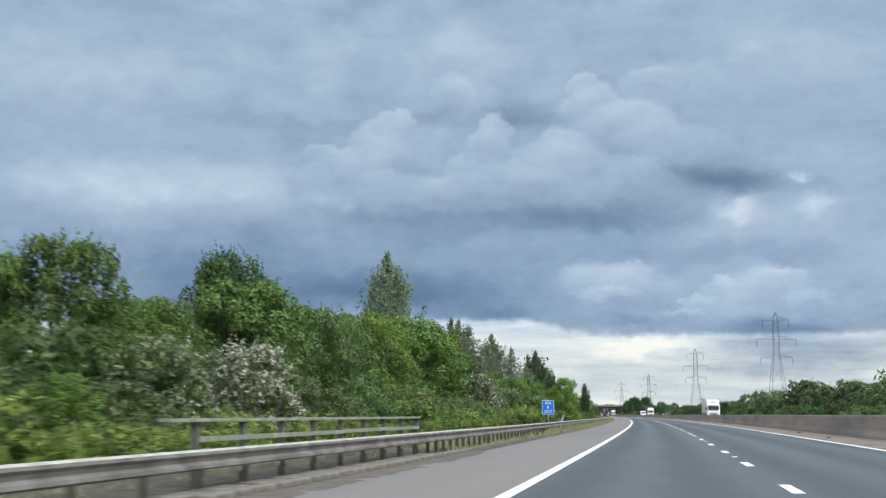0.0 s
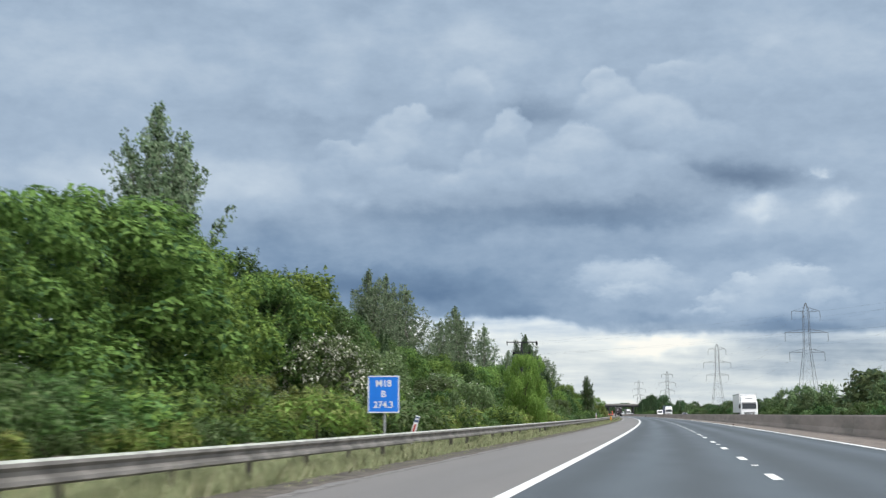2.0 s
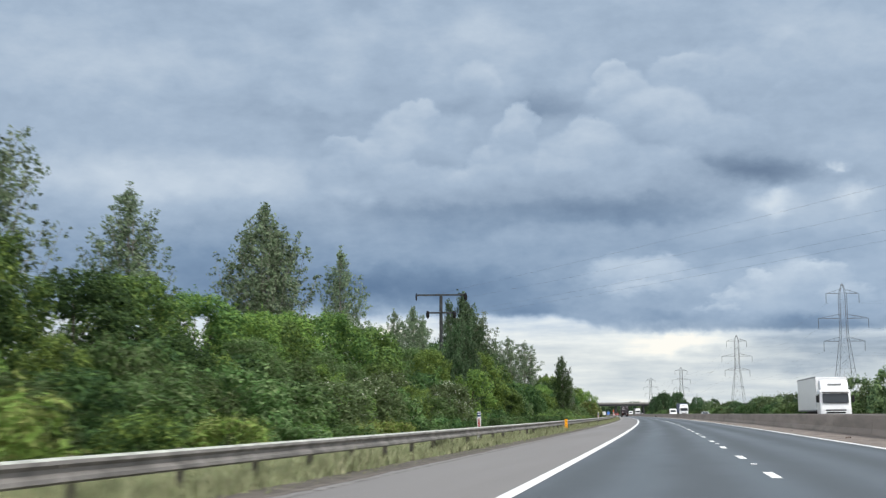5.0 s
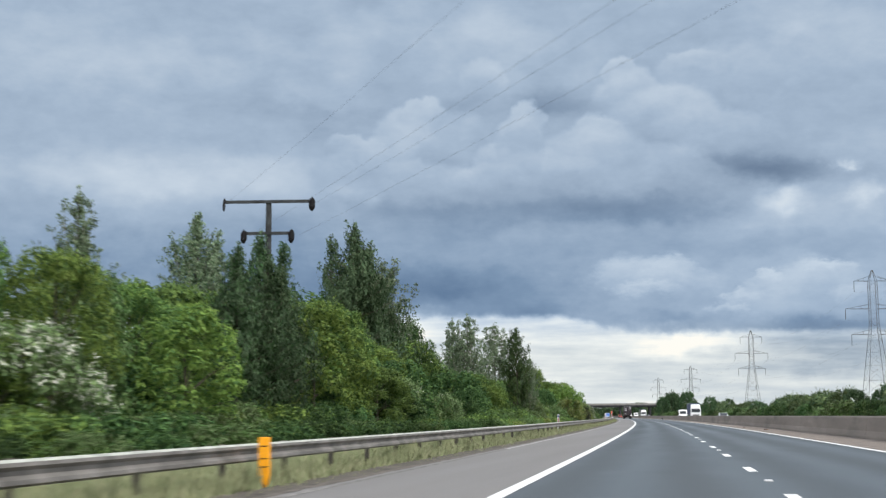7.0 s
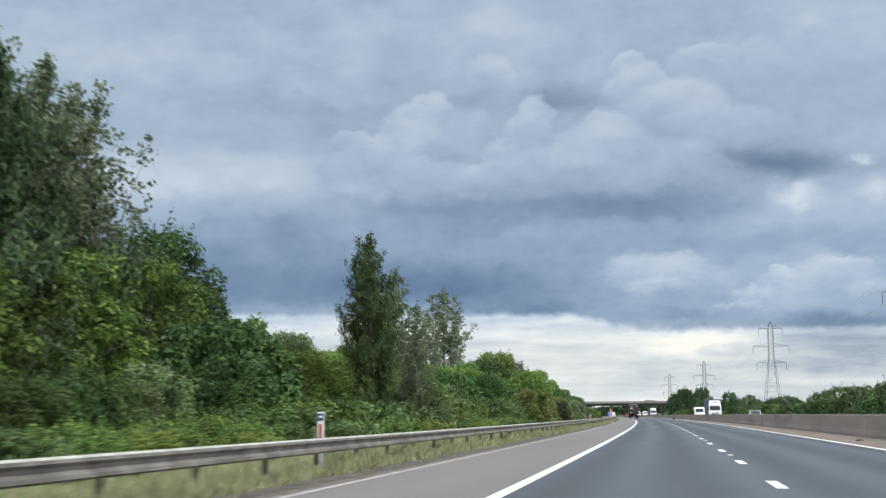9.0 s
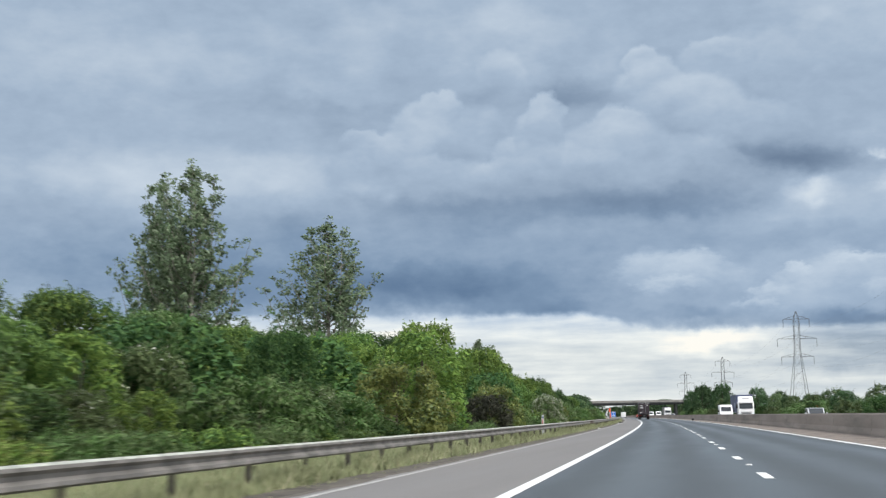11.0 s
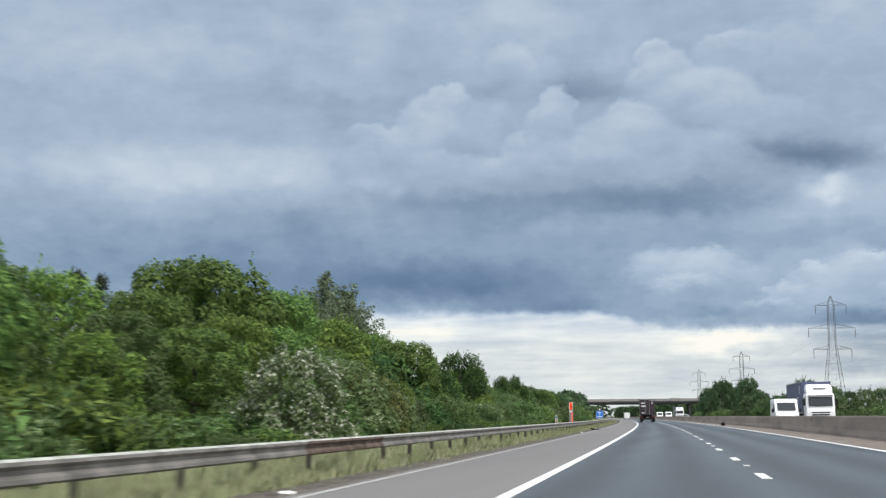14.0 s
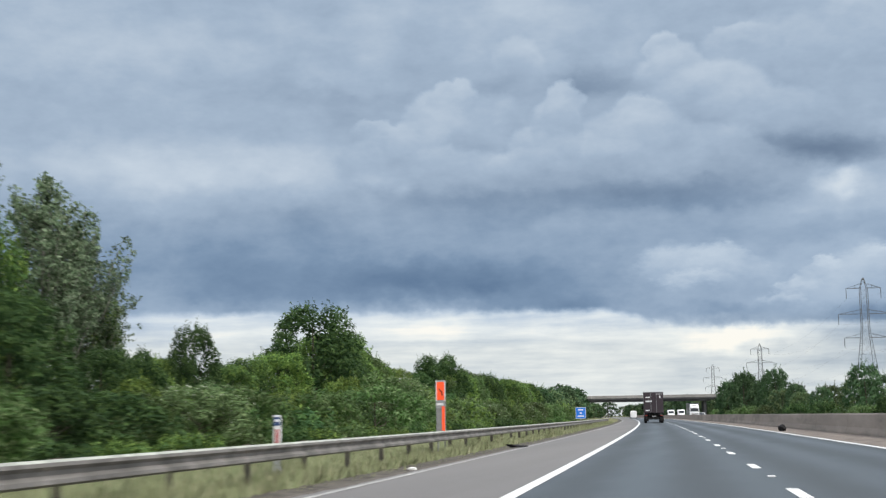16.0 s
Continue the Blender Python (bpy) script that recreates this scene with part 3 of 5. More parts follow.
def dense_crown(name, mids, card, fringe, leaf_size, mats, rng, droop=0.0, extra=0.0, cover=0.74, few=1.0, shoots=0, tall=1.12):
    """Leaf sprays that shingle the lobes of a crown, with small loose leaves about them."""
    pos, way, rad = [], [], []
    for i, (x, y, z, r) in enumerate(mids):
        n = int(cover * 4 * math.pi * r * r / (0.5 * card[0] * card[1]))
        d = rng.normal(size=(n, 3))
        d /= np.linalg.norm(d, axis=1)[:, None]
        q = np.array([x, y, z]) + d * (r * (0.66 + 0.46 * rng.random(n)))[:, None] * np.array([1, 1, tall - 0.2 * droop])
        keep = (q[:, 2] > 0.05) & (d[:, 2] > -0.7)
        for j, (u, v, w, s) in enumerate(mids):
            if j != i:
                keep &= np.linalg.norm(q - np.array([u, v, w]), axis=1) > s * 0.74
        pos.append(q[keep])
        way.append(d[keep])
    pos, way = np.concatenate(pos), np.concatenate(way)
    n = len(pos)
    down = np.array([0, 0, -1.0])
    tier = 0.75 * (1 - droop)   # sprays lie in tiers, less so on hanging twigs
    up_ = np.array([0, 0, 1.0])
    face = way * (1 - 0.35 * tier) + up_ * tier + rng.normal(size=(n, 3)) * 0.42
    ax = rng.normal(size=(n, 3)) * (0.8 - droop * 0.4) + way * np.array([1, 1, 0.2]) * (0.5 + tier) + down * (0.35 + 2.5 * droop)
    v1, n1 = cards(pos, face, ax, card[0], card[1], way * 0.75 + face * 0.45 + rng.normal(size=(n, 3)) * 0.22, rng)
    k = rng.integers(0, n, fringe)
    q = pos[k] + way[k] * (rng.random(fringe) ** 2)[:, None] * card[0] * 0.55 + rng.normal(size=(fringe, 3)) * card[0] * 0.18
    ax = rng.normal(size=(fringe, 3)) + way[k] * 0.8 + down * (0.3 + 2.5 * droop)
    v2, n2 = cards(q, way[k] + rng.normal(size=(fringe, 3)) * 0.8, ax, leaf_size[0], leaf_size[1], way[k] + rng.normal(size=(fringe, 3)) * 0.35 + np.array([0, 0, 0.2]), rng)
    # young shoots that stand out of the crown, leaves strung along each
    high = np.flatnonzero(way[:, 2] > (0.05 if droop < 0.5 else 2.0))
    v3, n3, m = np.zeros((0, 3)), np.zeros((0, 3)), 0
    if shoots and len(high):
        per = 11
        b = np.repeat(rng.choice(high, shoots), per)
        m = len(b)
        lean = np.repeat(rng.normal(size=(shoots, 3)) * 0.35, per, axis=0) + way[b] * 0.65 + np.array([0, 0, 0.75])
        run = np.repeat(0.35 + 0.75 * rng.random(shoots) ** 1.5, per)
        f = np.tile(np.arange(per) / (per - 1.0), shoots)
        q = pos[b] + lean * (run * f)[:, None] * card[0] * 2.1 + rng.normal(size=(m, 3)) * (card[0] * 0.40 * (1.05 - f * 0.8))[:, None]
        v3, n3 = cards(q, way[b] + rng.normal(size=(m, 3)) * 0.8, rng.normal(size=(m, 3)) + lean * 0.6 + down * 0.2, leaf_size[0] * 1.1, leaf_size[1] * 1.1,
                       way[b] + rng.normal(size=(m, 3)) * 0.4 + np.array([0, 0, 0.3]), rng)
    up = np.concatenate([way[:, 2], way[k, 2], np.ones(m)])
    share = np.concatenate([np.full(n, extra * few), np.full(fringe, extra * 1.3), np.full(m, extra)])
    second = (rng.random(n + fringe + m) < share) & (up > -0.35)
    return leaf_object(name, np.concatenate([v1, v2, v3]), np.concatenate([n1, n2, n3]), mats, second)


def loose_crown(name, clumps, per, leaf_size, mats, rng, droop=0.0, extra=0.0):
    """Leaves in loose clumps with sky between them. clumps: x, y, z, radius and the way outwards."""
    n = len(clumps) * per
    idx = np.repeat(np.arange(len(clumps)), per)
    d = rng.normal(size=(n, 3))
    d /= np.linalg.norm(d, axis=1)[:, None]
    c = clumps[idx, :3] + d * (clumps[idx, 3] * rng.random(n) ** 0.45)[:, None]
    out = clumps[idx, 4:7] + d * 0.35
    ax = rng.normal(size=(n, 3)) + np.array([0, 0, -0.8 - 2.2 * droop])
    v, vn = cards(c, rng.normal(size=(n, 3)) * 0.7 + out * 0.7, ax, leaf_size[0], leaf_size[1], out + rng.normal(size=(n, 3)) * 0.45 + np.array([0, 0, 0.12]), rng)
    return leaf_object(name, v, vn, mats, rng.random(n) < extra)


def limbs(rng, height, trunk_r, tips, mat, start=0.15, sides=7):
    """A trunk that tapers to the top, with a limb to each tip."""
    bm = bmesh.new()
    lean = rng.normal(size=2) * 0.03 * height
    path = [Vector((lean[0] * f * f, lean[1] * f * f, height * f)) for f in (0, 0.04, 0.25, 0.5, 0.75, 0.95)]
    tube(path, [trunk_r * 1.5, trunk_r, trunk_r * 0.8, trunk_r * 0.55, trunk_r * 0.3, trunk_r * 0.08], sides, bm)
    for tip in tips:
        tip = Vector(tip)
        f = min(0.9, max(start, tip.z / height * 0.62))
        root = Vector((lean[0] * f * f, lean[1] * f * f, height * f))
        mid = root.lerp(tip, 0.5) + Vector((0, 0, 0.06 * (tip - root).length))
        tube([root, mid, tip], [trunk_r * (0.42 - 0.3 * f), trunk_r * 0.16, trunk_r * 0.05], 3, bm)
    me = bm_mesh("trunk", bm, mat)
    return me


def crown_points(rng, n, h, w, low, shape, lobes, lobe_r):
    """Clump middles on the lobes of a crown, with the way outwards; and the lobes. shape: the half-width at a height from 0 to 1."""
    mids = []
    for i in range(lobes):
        f = (i + rng.random()) / lobes
        a = i * 2.39996 + rng.normal() * 0.35
        rad = lobe_r * w * (0.7 + 0.55 * rng.random()) * (0.75 + 0.25 * min(1.0, shape(f)))
        r = max(0.0, shape(f) * w / 2 * (0.85 + 0.3 * rng.random()) - rad * 0.75)
        z = h * (low + (1 - low) * f)
        mids.append((r * math.cos(a), r * math.sin(a), min(z, h - rad * 1.15), rad))
    mids = np.array(mids)
    weight = mids[:, 3] ** 2
    pick = rng.choice(lobes, n, p=weight / weight.sum())
    d = rng.normal(size=(n, 3))
    out = mids[pick, :3] * np.array([1, 1, 0])
    out /= np.linalg.norm(out, axis=1)[:, None] + 0.3
    d = d / np.linalg.norm(d, axis=1)[:, None] + out * 0.55 + np.array([0, 0, 0.35])
    d /= np.linalg.norm(d, axis=1)[:, None]
    pos = mids[pick, :3] + d * (mids[pick, 3] * (0.75 + 0.3 * rng.random(n)))[:, None]
    pos[:, 2] = np.maximum(pos[:, 2], 0.15)
    return np.concatenate([pos, np.ones((n, 1)), d], axis=1), mids


def round_shape(f):
    return (0.72 + 0.9 * f) if f < 0.3 else math.sqrt(max(0.02, 1 - ((f - 0.3) / 0.72) ** 2.2))


def tall_shape(f):
    return (0.80 + 0.57 * f) if f < 0.35 else max(0.08, 1 - ((f - 0.35) / 0.68) ** 1.35)


def spire_shape(f):
    return (0.62 + 1.2 * f) if f < 0.3 else max(0.05, 1 - ((f - 0.3) / 0.70) ** 1.08)


def bush_shape(f):
    return math.sqrt(max(0.03, 1 - (f * 0.98) ** 2.4))


def branch_lines(rng, h, w, shape, count, low, rise, leaders):
    """Boughs as (root, bend, tip), rising from a straight stem and from a few leaders beside it."""
    lines = []
    stems = [(Vector((0, 0, 0)), Vector((0, 0, h * 0.97)), 0.0)]
    for i in range(leaders):
        a = rng.random() * math.tau
        top = h * rng.uniform(0.84, 0.97)
        reach = w * rng.uniform(0.16, 0.28)
        stems.append((Vector((0, 0, h * 0.30)), Vector((reach * math.cos(a), reach * math.sin(a), top)), 0.30))
        lines.append((stems[-1][0], stems[-1][0].lerp(stems[-1][1], 0.5) + Vector((reach * math.cos(a), reach * math.sin(a), 0)) * 0.35, stems[-1][1]))
    for i in range(count):
        foot, top, start = stems[0] if i % 3 or not leaders else stems[1 + (i // 3) % leaders]
        f = low + (0.985 - low) * ((i * 0.618034 + rng.random() * 0.1) % 1.0) ** 0.85
        g = max(0.0, (f - start) / (1 - start))
        root = foot.lerp(top, g)
        a = rng.random() * math.tau
        r = shape(f) * w / 2 * rng.uniform(0.62, 1.12) * (1.0 if start == 0 else 0.62)
        up = r * rise * rng.uniform(0.7, 1.3) + 0.25
        tip = root + Vector((r * math.cos(a), r * math.sin(a), up))
        tip.z = min(tip.z, h * (0.985 + 0.015 * rng.random()))
        bend = root.lerp(tip, 0.55) + Vector((math.cos(a), math.sin(a), 0)) * r * 0.12 - Vector((0, 0, up * 0.16))
        lines.append((root, bend, tip))
    lines.append((Vector((0, 0, h * 0.80)), Vector((0.02 * w, 0, h * 0.9)), Vector((0, 0, h))))
    return lines


def bough_mesh(h, trunk_r, lines, mat):
    bm = bmesh.new()
    tube([(0, 0, h * f) for f in (0, 0.04, 0.25, 0.5, 0.75, 0.97)], [trunk_r * k for k in (1.5, 1.0, 0.8, 0.55, 0.3, 0.08)], 7, bm)
    for root, bend, tip in lines:
        k = trunk_r * (0.34 - 0.22 * min(1.0, root.z / h))
        tube([root, bend, tip], [k, k * 0.6, k * 0.15], 3, bm)
    return bm_mesh("trunk", bm, mat)


def bough_crown(name, lines, step, per, spread, leaf_size, mats, rng, extra=0.0, hang=0.0, inner=0.25):
    """Leaves in small clumps along the boughs; hang: the length of the strings of leaves that droop from them."""
    spots, ways = [], []
    for root, bend, tip in lines:
        length = (tip - root).length
        flat = Vector((tip.x - root.x, tip.y - root.y, 0.15))
        for i in range(max(2, int(length / step))):
            t = inner + (1 - inner) * (i + rng.random()) / max(2, int(length / step))
            q = root * (1 - t) ** 2 + bend * 2 * t * (1 - t) + tip * t * t
            side = rng.normal(size=3) * (0.06 + 0.16 * length * (1.05 - t) * t)
            spots.append((q.x + side[0], q.y + side[1], q.z + side[2] * 0.7))
            ways.append(tuple(flat.normalized()))
    spots, ways = np.array(spots), np.array(ways)
    idx = np.repeat(np.arange(len(spots)), per)
    n = len(idx)
    d = rng.normal(size=(n, 3))
    if hang:
        run = np.repeat(hang * (0.25 + 0.85 * rng.random(len(spots)) ** 1.4), per)
        f = rng.random(n)
        c = spots[idx] + d * (spread * (0.45 + 0.35 * f))[:, None] - np.array([0, 0, 1.0]) * (run * f)[:, None]
        ax = rng.normal(size=(n, 3)) * 0.45 + np.array([0, 0, -1.6])
    else:
        c = spots[idx] + d / np.linalg.norm(d, axis=1)[:, None] * (spread * rng.random(n) ** 0.5 * np.repeat(0.6 + 0.8 * rng.random(len(spots)), per))[:, None]
        ax = rng.normal(size=(n, 3)) + np.array([0, 0, -0.6])
    out = ways[idx] + rng.normal(size=(n, 3)) * 0.5
    v, vn = cards(c, rng.normal(size=(n, 3)) * 0.7 + out * 0.7, ax, leaf_size[0], leaf_size[1], out + np.array([0, 0, 0.2]), rng)
    return leaf_object(name, v, vn, mats, rng.random(n) < extra)


PROTO = {}


def bough_tree(key, name, label, h, w, shape, mats, boughs, step, per, spread, leaf_size, low=0.08, rise=1.1, leaders=0,
               bark=None, extra=0.0, seed=1, trunk=0.010, hang=0.0, inner=0.25):
    """A model of a tree whose single boughs show: poplar and birch."""
    rng = np.random.default_rng(seed)
    lines = branch_lines(rng, h, w, shape, boughs, low, rise, leaders)
    ob = thing(name, pose(0, -300, -60), label, "tree")
    part("trunk", bough_mesh(h, h * trunk, lines, bark or m_bark), None, ob)
    part("crown", bough_crown("crown", lines, step, per, spread, leaf_size, mats, rng, extra, hang, inner), None, ob)
    PROTO[key] = (ob, h)


def tree(key, name, label, h, w, shape, mats, lobes, lobe_r, card, fringe, leaf_size, low=0.05, droop=0.0,
         bark=None, extra=0.0, seed=1, trunk=0.02, category="tree", loose=None, few=None, shoots=0, tall=1.12):
    """A model tree; loose: clumps and leaves a clump, where the sky shows through the crown."""
    rng = np.random.default_rng(seed)
    pts, mids = crown_points(rng, loose[0] if loose else 60, h, w, low, shape, lobes, lobe_r)
    ob = thing(name, pose(0, -300, -60), label, category)
    near = card is None or card[0] < 0.5
    tips = [tuple(p[:3]) for p in pts[:: max(1, len(pts) // (16 if near else 5))]] if h > 2 else []
    part("trunk", limbs(rng, h * 0.9, h * trunk, tips, bark or m_bark, sides=7 if near else 4), None, ob)
    if loose:
        pts[:, 3] = loose[2] * (0.6 + 0.8 * rng.random(len(pts)))
        crown = loose_crown("crown", pts, loose[1], leaf_size, mats, rng, droop, extra)
    else:
        crown = dense_crown("crown", mids, card, fringe, leaf_size, mats, rng, droop, extra, few=few or (0.25 if m_blossom in mats else 1.0), shoots=shoots, tall=tall)
    part("crown", crown, None, ob)
    PROTO[key] = (ob, h)
    return ob


tree("maple", "maple_tree", "dense green maple with a round tiered crown", 9, 8.5, round_shape, [m_leaf_maple, m_leaf_dark], 50, 0.122, (0.25, 0.18), 2600, (0.15, 0.11), extra=0.22, seed=11, shoots=130, tall=0.85)
tree("maple2", "maple_tree", "leafy mid green maple with fresh upper shoots", 9, 8.0, round_shape, [m_leaf_fresh, m_leaf_mid], 46, 0.122, (0.24, 0.17), 2400, (0.15, 0.10), extra=0.35, seed=12, shoots=170, tall=0.95)
tree("oak", "oak_tree", "broad dark green oak with a lumpy crown", 9, 8.0, round_shape, [m_leaf_dark, m_leaf_mid], 52, 0.114, (0.24, 0.17), 2400, (0.14, 0.09), extra=0.45, seed=13, shoots=220)
tree("ash", "ash_tree", "mid green ash with loose feathery crown", 9, 7.0, round_shape, [m_leaf_mid, m_leaf_fresh], 52, 0.112, (0.26, 0.14), 2400, (0.17, 0.08), droop=0.15, extra=0.30, seed=14, shoots=240)
tree("ash2", "ash_tree", "olive green ash with an uneven crown", 9, 7.0, round_shape, [m_leaf_olive, m_leaf_mid], 48, 0.114, (0.26, 0.14), 2300, (0.17, 0.08), droop=0.15, extra=0.5, seed=15, shoots=220)
bough_tree("poplar", "poplar_tree", "tall thin grey-green poplar with sky between its leaves", 15, 6.3, spire_shape, [m_leaf_grey, m_leaf_birch], 112, 0.36, 16, 0.26, (0.155, 0.13), low=0.12, rise=1.35, leaders=3, bark=m_pale_bark, extra=0.10, seed=16)
bough_tree("poplar2", "poplar_tree", "tall grey-green poplar with several leafy spires", 14, 7.2, spire_shape, [m_leaf_grey, m_leaf_birch], 175, 0.30, 15, 0.28, (0.15, 0.13), low=0.06, rise=1.4, leaders=4, bark=m_pale_bark, extra=0.18, seed=17)
bough_tree("birch", "birch_tree", "tall dusky green birch with drooping twigs", 15, 6.6, tall_shape, [m_leaf_birch], 170, 0.26, 21, 0.14, (0.22, 0.09), low=0.06, rise=0.45, leaders=1, seed=18, trunk=0.011, hang=2.0, inner=0.15)
bough_tree("birch2", "birch_tree", "dusky green birch with hanging feathery branches", 12, 7.4, spire_shape, [m_leaf_birch, m_leaf_dark], 170, 0.25, 20, 0.17, (0.21, 0.09), low=0.05, rise=0.5, leaders=1, extra=0.3, seed=19, trunk=0.011, hang=1.6, inner=0.12)
bough_tree("birch3", "birch_tree", "airy mid green birch with fine hanging twigs", 15, 6.0, tall_shape, [m_leaf_mid, m_leaf_birch], 135, 0.27, 18, 0.24, (0.21, 0.10), low=0.04, rise=1.0, leaders=2, extra=0.4, seed=38, trunk=0.011, hang=0.5)
tree("pine", "pine_tree", "dark green pine with pointed tops behind the maples", 9, 4.2, tall_shape, [m_leaf_gorse, m_leaf_dark], 40, 0.12, None, 0, (0.22, 0.07), low=0.15, extra=0.4, seed=39, trunk=0.014, loose=(520, 16, 0.34))
tree("willow", "willow_tree", "bright yellow-green willow with soft hanging shoots", 5, 4.2, round_shape, [m_leaf_willow], 30, 0.14, (0.26, 0.08), 2600, (0.20, 0.05), droop=0.7, seed=20)
tree("sapling", "young_tree", "fresh light green young tree", 5, 3.8, round_shape, [m_leaf_fresh, m_leaf_mid], 30, 0.135, (0.20, 0.13), 1200, (0.13, 0.08), extra=0.3, seed=21, shoots=110)
tree("hawthorn", "hawthorn_bush", "hawthorn bush with white blossom among olive leaves", 3.6, 4.6, bush_shape, [m_leaf_olive, m_blossom], 44, 0.105, (0.19, 0.13), 5000, (0.085, 0.07), extra=0.50, seed=22, category="bush", few=0.22, shoots=120)
tree("hawthorn2", "hawthorn_bush", "olive hawthorn bush with scattered white blossom", 3.6, 4.4, bush_shape, [m_leaf_olive, m_blossom], 38, 0.11, (0.18, 0.11), 2200, (0.09, 0.06), extra=0.10, seed=23, category="bush", few=0.001, shoots=110)
tree("bush", "shrub", "mid green leafy shrub on the verge", 3.0, 4.0, bush_shape, [m_leaf_dark, m_leaf_mid], 24, 0.135, (0.19, 0.13), 900, (0.13, 0.08), extra=0.45, seed=24, category="shrub", shoots=90)
tree("bush2", "light_shrub", "light green leafy shrub on the verge", 2.6, 3.6, bush_shape, [m_leaf_fresh, m_leaf_olive], 22, 0.135, (0.20, 0.13), 850, (0.13, 0.07), extra=0.5, seed=25, category="shrub", shoots=90)
tree("bush3", "bramble_bush", "olive green bramble with arching stems", 2.8, 4.0, bush_shape, [m_leaf_mid, m_leaf_olive], 22, 0.135, (0.20, 0.10), 900, (0.15, 0.06), droop=0.25, extra=0.4, seed=26, category="shrub", shoots=80)
tree("yellow", "yellow_shrub", "rounded yellow-olive shrub with dark gaps inside", 3.2, 4.4, bush_shape, [m_leaf_yellow, m_leaf_olive], 46, 0.10, (0.19, 0.12), 1900, (0.12, 0.07), extra=0.35, seed=31, category="shrub", shoots=90)
tree("hawthorn3", "hawthorn_bush", "hawthorn bush with white blossom along its boughs", 3.6, 4.4, bush_shape, [m_leaf_olive, m_blossom], 40, 0.105, (0.19, 0.13), 4000, (0.085, 0.065), extra=0.30, seed=32, category="bush", few=0.08, shoots=90)
tree("may", "hawthorn_bush", "hawthorn bush almost white with blossom", 3.6, 4.6, bush_shape, [m_leaf_olive, m_blossom], 48, 0.10, (0.17, 0.12), 6500, (0.085, 0.07), extra=0.60, seed=37, category="bush", few=0.50, shoots=170)
tree("gorse", "dark_bush", "dark brownish spiny bush", 2.6, 4.2, bush_shape, [m_leaf_gorse], 36, 0.11, (0.18, 0.07), 2400, (0.15, 0.035), seed=27, category="bush", shoots=120)
tree("low", "low_shrub", "low light green shrub behind the crash barrier", 1.3, 2.6, bush_shape, [m_leaf_fresh, m_leaf_yellow], 14, 0.13, (0.19, 0.10), 420, (0.13, 0.04), extra=0.5, seed=33, category="shrub", shoots=50)
tree("low2", "low_bramble", "low olive bramble behind the crash barrier", 1.3, 2.8, bush_shape, [m_leaf_mid, m_leaf_olive], 14, 0.13, (0.20, 0.10), 420, (0.13, 0.04), droop=0.2, extra=0.5, seed=34, category="shrub", shoots=50)
tree("low3", "low_shrub", "low mid green shrub behind the crash barrier", 1.3, 2.7, bush_shape, [m_leaf_mid, m_leaf_fresh], 14, 0.13, (0.19, 0.10), 420, (0.12, 0.05), extra=0.4, seed=35, category="shrub", shoots=50)
tree("low4", "low_shrub", "low dark green shrub behind the crash barrier", 1.3, 2.7, bush_shape, [m_leaf_dark, m_leaf_mid], 14, 0.13, (0.19, 0.10), 420, (0.12, 0.05), extra=0.4, seed=40, category="shrub", shoots=50)
tree("side", "roadside_tree", "dark green tree beyond the opposite carriageway", 9, 8.0, round_shape, [m_leaf_far, m_leaf_dark], 48, 0.108, (0.50, 0.34), 1500, (0.28, 0.18), extra=0.25, seed=41, shoots=70)
tree("side2", "roadside_tree", "bushy green tree beyond the opposite carriageway", 8, 8.0, round_shape, [m_leaf_hedge, m_leaf_far], 44, 0.112, (0.50, 0.34), 1400, (0.28, 0.18), extra=0.45, seed=42, shoots=70)
tree("hedge", "hedge_bush", "distant olive green hedge bush", 4.5, 6.0, bush_shape, [m_leaf_hedge, m_leaf_far], 22, 0.13, (0.50, 0.36), 240, (0.3, 0.22), extra=0.3, seed=36, category="bush")
tree("far", "distant_tree", "distant dark green round tree", 9, 8.5, round_shape, [m_leaf_far], 44, 0.105, (0.95, 0.66), 300, (0.5, 0.34), seed=28)
tree("far2", "distant_tree", "distant green bushy tree", 8, 9.0, round_shape, [m_leaf_far, m_leaf_hedge], 40, 0.11, (0.95, 0.66), 300, (0.5, 0.34), extra=0.4, seed=29)


USED = set()


def plant(key, s, o, h, wide=1.0, turn=None, group=""):
    """Sets a tree of that kind, h metres high, at its place."""
    ob, h0 = PROTO[key]
    k = h / h0
    turn = random.uniform(0, 360) if turn is None else turn
    m = at(s, o, 0.0, turn) @ Matrix.Diagonal((k * wide, k * wide, k, 1))
    if key in USED:
        c = copy_thing(ob, m)
        c.matrix_basis = m
    else:
        c = ob
        ob.matrix_basis = m
        USED.add(key)
    if group:
        c["group"] = group
    return c


